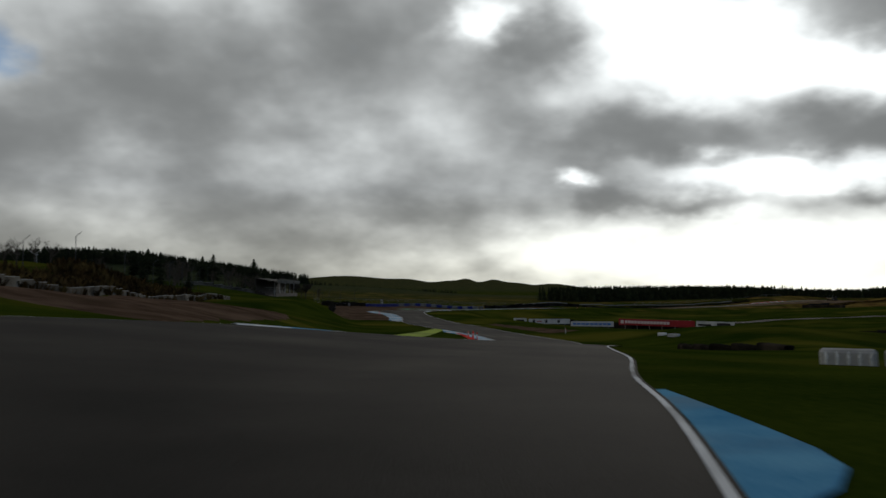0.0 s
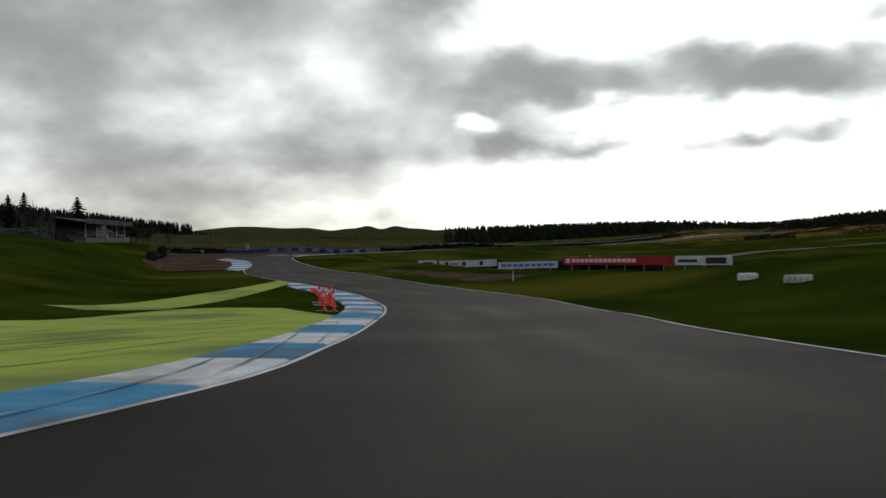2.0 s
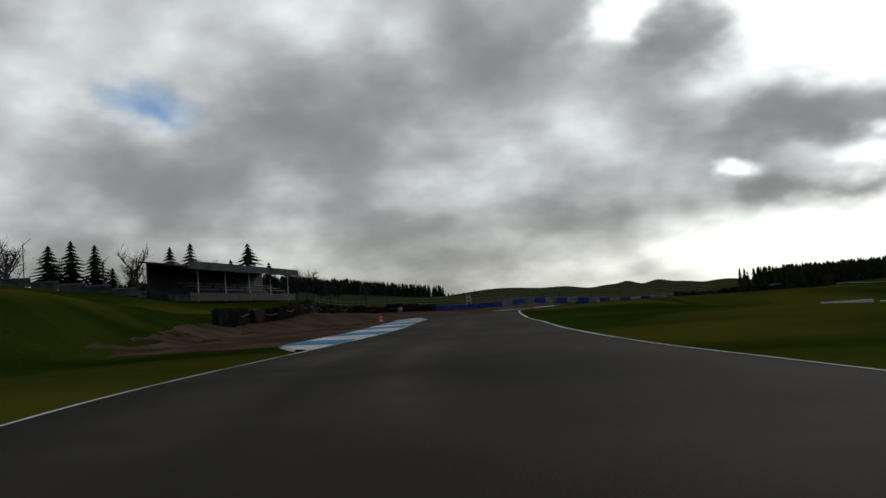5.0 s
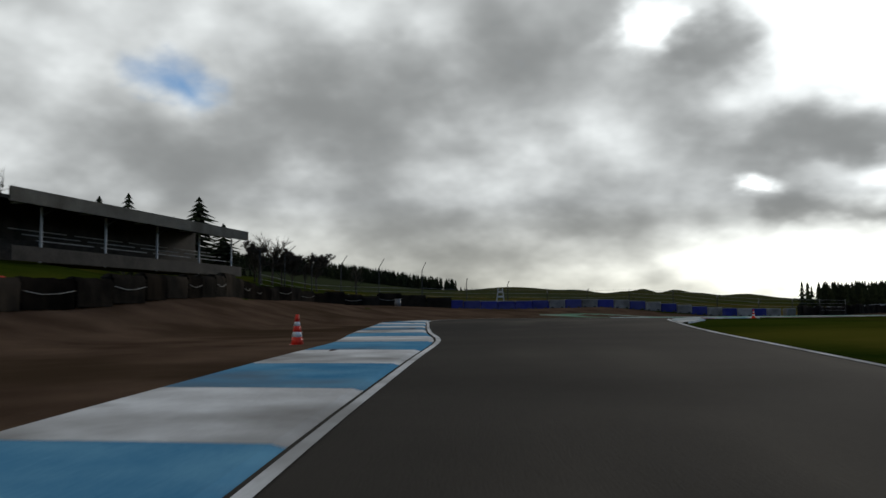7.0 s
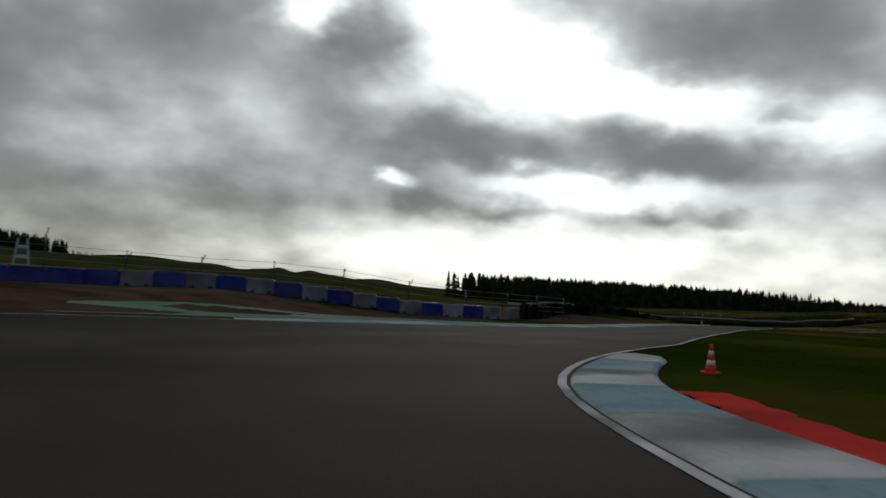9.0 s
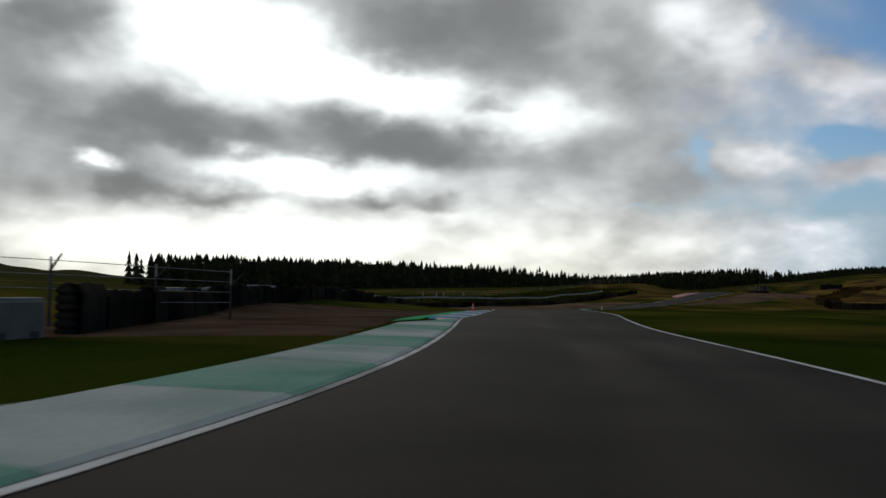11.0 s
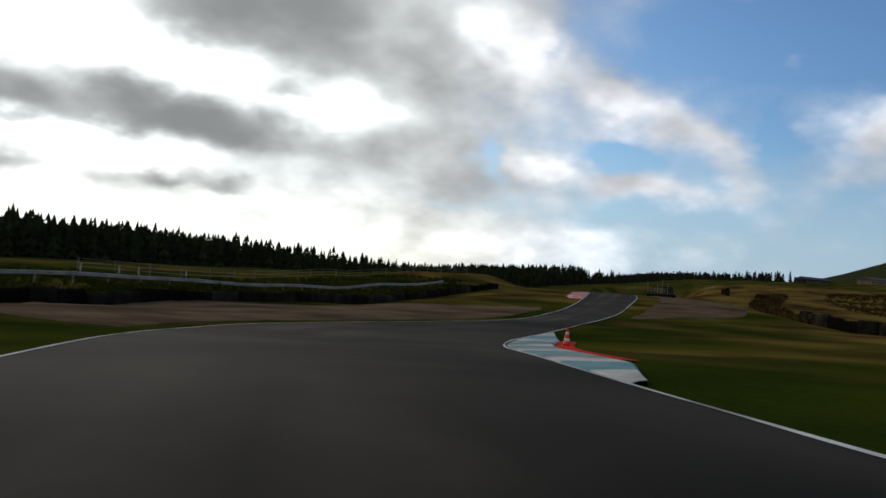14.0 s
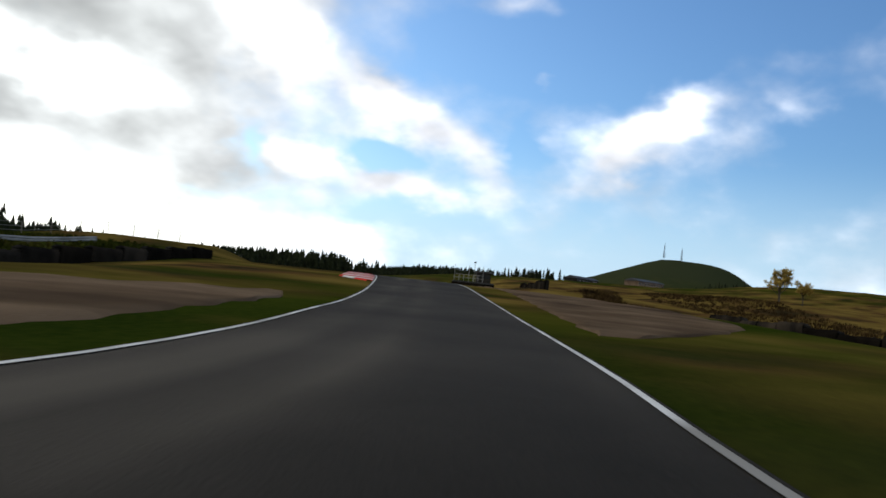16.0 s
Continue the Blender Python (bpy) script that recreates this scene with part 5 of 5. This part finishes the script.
def bare_tree(x, y, h, seed, mat=TWIG, leaf=0):
    """Trunk, forked limbs and a haze of twigs."""
    rnd = random.Random(seed)
    root = empty("bare_tree", at(x, y), "leafless grey-brown broadleaf tree with fine twigs" if not leaf else "small tree holding dark withered leaves" if mat is TWIG else "bare shrub with a few golden leaves", "tree", "bare trees")
    tips = []
    sh = Shape()
    sh.tube([(0, 0, -0.2), (0.05 * h * rnd.uniform(-1, 1), 0, h * 0.35), (0.06 * h * rnd.uniform(-1, 1), 0.03 * h, h * 0.75)], [h * 0.028, h * 0.02, h * 0.006], 6)
    part("trunk", sh, BARK, root)
    limbs, twigs = Shape(), Shape()
    for k in range(11):
        z0 = h * rnd.uniform(0.2, 0.6)
        a, l = rnd.uniform(0, 6.28), h * rnd.uniform(0.25, 0.42)
        e = Vector((l * 0.7 * math.cos(a), l * 0.7 * math.sin(a), z0 + l * 0.85))
        mid = Vector((l * 0.4 * math.cos(a), l * 0.4 * math.sin(a), z0 + l * 0.4))
        limbs.tube([(0, 0, z0), mid, e], [h * 0.012, h * 0.008, h * 0.003], 5, False)
        for j in range(9):
            s = mid.lerp(e, rnd.uniform(0.1, 1.0))
            d = Vector((rnd.uniform(-1, 1), rnd.uniform(-1, 1), rnd.uniform(0.1, 1.2))).normalized() * h * rnd.uniform(0.1, 0.22)
            limbs.tube([s, s + d], [h * 0.004, h * 0.0015], 3, False)
            for i in range(7):
                p = s + d * rnd.uniform(0.3, 1.0)
                q = Vector((rnd.uniform(-1, 1), rnd.uniform(-1, 1), rnd.uniform(-0.2, 1))).normalized() * h * rnd.uniform(0.04, 0.1)
                w = q.cross(Vector((0, 0, 1))).normalized() * h * 0.0022
                twigs.add([p - w, p + w, p + q], [(0, 1, 2)])
                if leaf:
                    for _ in range(leaf):
                        c = p + q * rnd.uniform(0, 1) + Vector((rnd.uniform(-1, 1), rnd.uniform(-1, 1), rnd.uniform(-1, 1))) * 0.12
                        u = Vector((rnd.uniform(-1, 1), rnd.uniform(-1, 1), rnd.uniform(-1, 1))).normalized() * 0.1
                        v = u.orthogonal().normalized() * 0.06
                        twigs.add([c - u, c - v, c + u, c + v], [(0, 1, 2, 3)])
    part("branchwork", limbs, BARK, root)
    part("foliage" if leaf else "twig_haze", twigs, mat, root)


for i, (x, y, h, r) in enumerate(((-69, 302, 11.4, 3.8), (-89, 306.5, 10.8, 3.4), (-86, 310, 11.6, 3.6), (-105.5, 296, 11.0, 3.3), (-102, 299, 10.4, 3.0), (-109.7, 294.5, 10.6, 3.6), (-99.8, 301.7, 5.6, 2.0),
                                  (-96.2, 303, 6.0, 2.0), (-65, 212, 5.0, 1.7), (-57, 157, 5.0, 1.7), (-54.5, 160, 5.2, 1.7), (-72, 300, 8.0, 2.4), (-62.5, 297, 7.6, 2.8))):
    conifer(x, y, h, r * 1.4, 3 + i)
for i, (x, y, h) in enumerate(((-65.7, 254, 9.4), (-73, 236, 8.5), (-77, 238, 9.5), (-79, 243, 9.0), (-64, 264, 7), (-61.5, 268, 7), (-63.5, 274, 7), (-55.4, 298, 7.4), (-56.8, 297.5, 6.4), (-51.4, 300.5, 5.0), (-58.5, 299, 5.2), (-46, 308, 5.0),
                               (-62, 131, 4.2), (-66, 128, 4.6), (-70, 132, 4.4), (-58.5, 140, 3.4), (-74, 150, 4.5), (-78, 170, 5), (-70, 215, 7), (-72, 226, 8), (-118, 290, 8), (-94, 300, 8.5), (-80, 304, 8), (-76, 306, 7), (-113, 300, 9), (-84, 302, 6), (-99, 297, 7))):
    bare_tree(x, y, h, 20 + i)
for i, (x, y, h) in enumerate(((-54.3, 299, 5.6), (-53.0, 299.6, 5.0), (-49.8, 301, 5.4), (-57.4, 298, 6.2))):
    bare_tree(x, y, h, 80 + i, TWIG, 10)
bare_tree(276, 385, 7.4, 61, GOLD_LEAF, 12)
bare_tree(279, 381, 5.0, 62, GOLD_LEAF, 7)


def forest(name, pts, depth, count, h0, h1, seed, label):
    """A belt of plantation spruce along pts, its front edge on the line."""
    rnd = random.Random(seed)
    line = resample(spline(pts, 10.0), 400)
    t = np.gradient(line, axis=0)
    t /= np.linalg.norm(t, axis=1)[:, None]
    P = []
    for i in range(count):
        k = rnd.randrange(400)
        d = depth * rnd.random() ** 1.6
        P.append((line[k, 0] - t[k, 1] * d + rnd.uniform(-3, 3), line[k, 1] + t[k, 0] * d + rnd.uniform(-3, 3)))
    P = np.array(P)
    z = height(P[:, 0], P[:, 1])
    sh = Shape()
    for i in range(count):
        h = rnd.uniform(h0, h1)
        conifer_shape(sh, P[i, 0], P[i, 1], z[i] - 0.5, h, h * rnd.uniform(0.2, 0.28), seed * 7919 + i, 5, 5)
    ob = mesh_object(name, sh.v, sh.f, CONIFER)
    tagged(ob, label, "forest", kind="stuff")


forest("plantation", [(700, 640), (440, 615), (330, 588), (262, 578), (215, 575), (170, 566), (130, 550), (95, 531), (63, 514)], 45, 6200, 7.0, 9.6, 1, "dense dark spruce plantation along the far side")
forest("plantation", [(-520, 760), (-410, 850), (-300, 900), (-215, 930), (-160, 990)], 170, 2200, 11, 15, 3, "dark spruce wood over a distant hill")
forest("plantation", [(-168, 985), (-115, 1010), (-50, 1050), (20, 1080)], 45, 260, 4, 8, 9, "low dark spruce at the end of a distant wood")
forest("scrub", [(-92, 238), (-74, 258), (-66, 284), (-64, 312)], 9, 110, 2.2, 4.2, 8, "dark scrub and young spruce behind the stand")
forest("plantation", [(900, 300), (700, 200), (450, 120), (300, 40)], 60, 1300, 9.5, 12.5, 4, "dark spruce plantation beyond the fields")
forest("plantation", [(490, 530), (480, 512), (474, 502)], 14, 70, 4, 7, 5, "short row of spruce on the skyline")
forest("plantation", [(520, 440), (505, 425), (500, 410)], 14, 60, 4, 7, 6, "short row of spruce below the hill")

# ---- buildings on the hill ----
def shed(x, y, rz, L, W, H, label, wall, windows):
    root = empty("shed", at(x, y, rz, -0.3), label, "building", "low buildings")
    part("wall", Shape().box((0, 0, H / 2), (L, W, H)), wall, root)
    r = Shape().add([(-L / 2 - 0.4, -W / 2 - 0.5, H), (L / 2 + 0.4, -W / 2 - 0.5, H), (L / 2 + 0.4, 0, H + 1.3), (-L / 2 - 0.4, 0, H + 1.3), (-L / 2 - 0.4, W / 2 + 0.5, H), (L / 2 + 0.4, W / 2 + 0.5, H)],
                    [(0, 1, 2, 3), (3, 2, 5, 4), (0, 3, 4), (1, 5, 2), (0, 4, 5, 1)])
    part("roof", r, SLATE, root, "grey slate roof")
    for i in range(windows):
        wx = -L / 2 + L * (i + 0.5) / windows
        w = part("window", Shape().box((wx, -W / 2 - 0.02, H * 0.58), (L / windows * 0.55, 0.08, H * 0.4)), WHITE_BOARD, root, "white framed window")
        part("pane", Shape().box((wx, -W / 2 - 0.07, H * 0.58), (L / windows * 0.47, 0.04, H * 0.32)), GLASS, w)
    part("door", Shape().box((L * 0.42, -W / 2 - 0.03, 1.0), (0.9, 0.08, 2.0)), BROWN_WALL, root)


shed(485, 489, -20, 17, 7, 2.6, "long low dark building with a row of windows", DARK_WALL, 7)
shed(492, 461, -24, 19, 8, 2.6, "long low brown building with pale windows", BROWN_WALL, 9)

def marshal_post(x, y, rz):
    root = empty("marshal_post", at(x, y, rz, -0.1) @ Matrix.Diagonal((0.52, 0.6, 0.66, 1)), "marshals' platform with cabin, railings and poles", "marshal post")
    part("deck", Shape().box((0, 0, 1.0), (9, 3, 0.25)), DARK_STEEL, root)
    part("bank_wall", Shape().box((0, 0, 0.45), (9.4, 2.6, 0.95), 0, 0.1), BELT, root)
    cab = part("cabin", Shape().box((2.2, 0.2, 2.0), (3.2, 2.2, 1.7), 0, 0.04), DARK_WALL, root)
    part("cabin_roof", Shape().box((2.2, 0.2, 2.95), (3.9, 2.9, 0.16), 0, 0.03), SLATE, cab)
    part("window", Shape().box((2.2, -0.93, 2.2), (2.6, 0.06, 0.7)), GLASS, cab)
    for i in range(7):
        part("post", Shape().tube([(-4.3 + 1.05 * i, -1.4, 1.0), (-4.3 + 1.05 * i, -1.4, 2.3 if i % 3 else 3.9)], [0.05, 0.05], 6), GALV, root)
    for k in (1.7, 2.25):
        part("rail", Shape().tube([(-4.4, -1.4, k), (2.2, -1.4, k)], [0.035, 0.035], 6), GALV, root)
    part("light_pole", Shape().tube([(0.2, 0.8, 1), (0.2, 0.8, 4.6)], [0.06, 0.05], 6), GALV, root)
    part("lamp", Shape().box((0.2, 0.7, 4.6), (0.5, 0.3, 0.25), 0, 0.05), DARK_STEEL, root)


marshal_post(193, 411.2, -62)

def mast(x, y, h, w):
    root = empty("radio_mast", at(x, y, 15, -9.0), "slender lattice radio mast on the hilltop", "mast", "masts")
    for k in range(3):
        a = 2.094 * k
        part("leg", Shape().tube([(w * math.cos(a), w * math.sin(a), 0), (w * 0.4 * math.cos(a), w * 0.4 * math.sin(a), h)], [0.16, 0.1], 5), DARK_STEEL, root)
    n = 9
    br = Shape()
    for i in range(n):
        for k in range(3):
            a, b = 2.094 * k, 2.094 * (k + 1)
            f, g = 1 - 0.6 * i / n, 1 - 0.6 * (i + 1) / n
            br.tube([(w * f * math.cos(a), w * f * math.sin(a), h * i / n), (w * g * math.cos(b), w * g * math.sin(b), h * (i + 1) / n)], [0.07, 0.07], 4, False)
    part("bracing", br, DARK_STEEL, root)
    part("aerial", Shape().tube([(0, 0, h - 1), (0, 0, h + 3)], [0.12, 0.06], 5), DARK_STEEL, root)


mast(964, 553, 13, 1.2)
mast(968, 536, 13, 1.0)


def wind_turbine(x, y, h, r):
    """A small farm turbine: tapered pole, nacelle and three blades at rest."""
    root = empty("wind_turbine", at(x, y, -20), "small pale wind turbine standing on a far slope", "wind turbine")
    part("pole", Shape().tube([(0, 0, -0.3), (0, 0, h)], [0.22, 0.1], 10), GALV, root)
    part("nacelle", Shape().box((0, -0.1, h + 0.1), (0.4, 1.1, 0.4), 0, 0.1), GALV, root)
    hub = part("hub", Shape().tube([(0, -0.65, h + 0.1), (0, -0.85, h + 0.1)], [0.22, 0.08], 10), GALV, root)
    for k in range(3):
        a = 0.5 + 2.094 * k
        u, v = Vector((math.cos(a), 0, math.sin(a))), Vector((-math.sin(a), 0, math.cos(a)))
        c = Vector((0, -0.75, h + 0.1))
        ring = [(0.1, 0.06), (r * 0.3, 0.17), (r * 0.7, 0.1), (r, 0.02)]
        verts = [c + u * d + v * w * sg + Vector((0, 0.05 * o, 0)) for d, w in ring for sg, o in ((-1, 0), (1, 0.6), (0.2, -0.8))]
        faces = [(3 * i + q, 3 * i + (q + 1) % 3, 3 * i + 3 + (q + 1) % 3, 3 * i + 3 + q) for i in range(3) for q in range(3)]
        part("blade", Shape().add(verts, faces), GALV, hub)


wind_turbine(-112, 228, 11, 2.4)


HEATHER = material("heather", (0.022, 0.015, 0.008), (0.075, 0.046, 0.018), 0.5, 0.95, 5, 0.0, (0.12, 0.08, 0.026), spec=0.0, island=0.4)


def heather(pts, depth, count, h0, h1, seed, label, mat=HEATHER):
    """A ragged bank of heather and dead bracken: many small clumps of upturned blades."""
    rnd = random.Random(seed)
    line = resample(spline(pts, 2.0), 300)
    t = np.gradient(line, axis=0)
    t /= np.linalg.norm(t, axis=1)[:, None]
    P = []
    for i in range(count):
        k, d = rnd.randrange(300), depth * rnd.uniform(-0.5, 0.5)
        P.append((line[k, 0] - t[k, 1] * d, line[k, 1] + t[k, 0] * d))
    P = np.array(P)
    z = height(P[:, 0], P[:, 1])
    sh = Shape()
    for (x, y), g in zip(P, z):
        h = rnd.uniform(h0, h1)
        for b in range(9):
            a, w = rnd.uniform(0, 6.28), rnd.uniform(0.08, 0.2) * h
            lean = rnd.uniform(0.1, 0.6) * h
            c, q = math.cos(a), math.sin(a)
            o = rnd.uniform(0, 0.35)
            sh.add([(x + o * c - q * w, y + o * q + c * w, g - 0.05), (x + o * c + q * w, y + o * q - c * w, g - 0.05),
                    (x + (o + lean) * c + q * w * 0.4, y + (o + lean) * q - c * w * 0.4, g + h * rnd.uniform(0.6, 1.0)), (x + (o + lean) * c - q * w * 0.5, y + (o + lean) * q + c * w * 0.5, g + h * rnd.uniform(0.5, 0.95))],
                   [(0, 1, 2, 3)])
    tagged(mesh_object("heather_bank", sh.v, sh.f, mat), label, "heather", kind="stuff")


heather([(262, 420), (236, 409), (205, 398), (184, 386), (170, 374), (168, 352)], 5, 1500, 0.35, 0.9, 21, "dark heather and dead bracken on a low bank")
heather([(300, 410), (270, 398), (240, 388), (215, 372), (205, 350)], 22, 2200, 0.2, 0.55, 22, "brown heather clumps over the moor")
RANK_GRASS = material("rank_grass", (0.016, 0.024, 0.004), (0.045, 0.052, 0.009), 0.4, 0.95, 5, 0.0, (0.07, 0.06, 0.014), spec=0.0, island=0.35)
heather([(60, 375), (76, 387), (97, 400.8), (118, 406.6), (131, 411.6), (147, 415.5)], 4, 1600, 0.4, 0.9, 23, "rank green grass along a bank behind the tyres", RANK_GRASS)
heather([(80, 405), (97, 411), (118, 418), (140, 427), (162, 438)], 14, 1800, 0.2, 0.5, 24, "rough tussocks on a grassy bank below a crash barrier", RANK_GRASS)
heather([(-40, 40), (-44, 70), (-48, 100), (-52, 130), (-54, 150)], 16, 1300, 0.7, 2.2, 25, "dark scrub and dead bracken above a concrete wall")
heather([(-36, 60), (-41, 110), (-45, 160)], 5, 700, 0.4, 1.2, 26, "brown bracken behind a concrete wall")
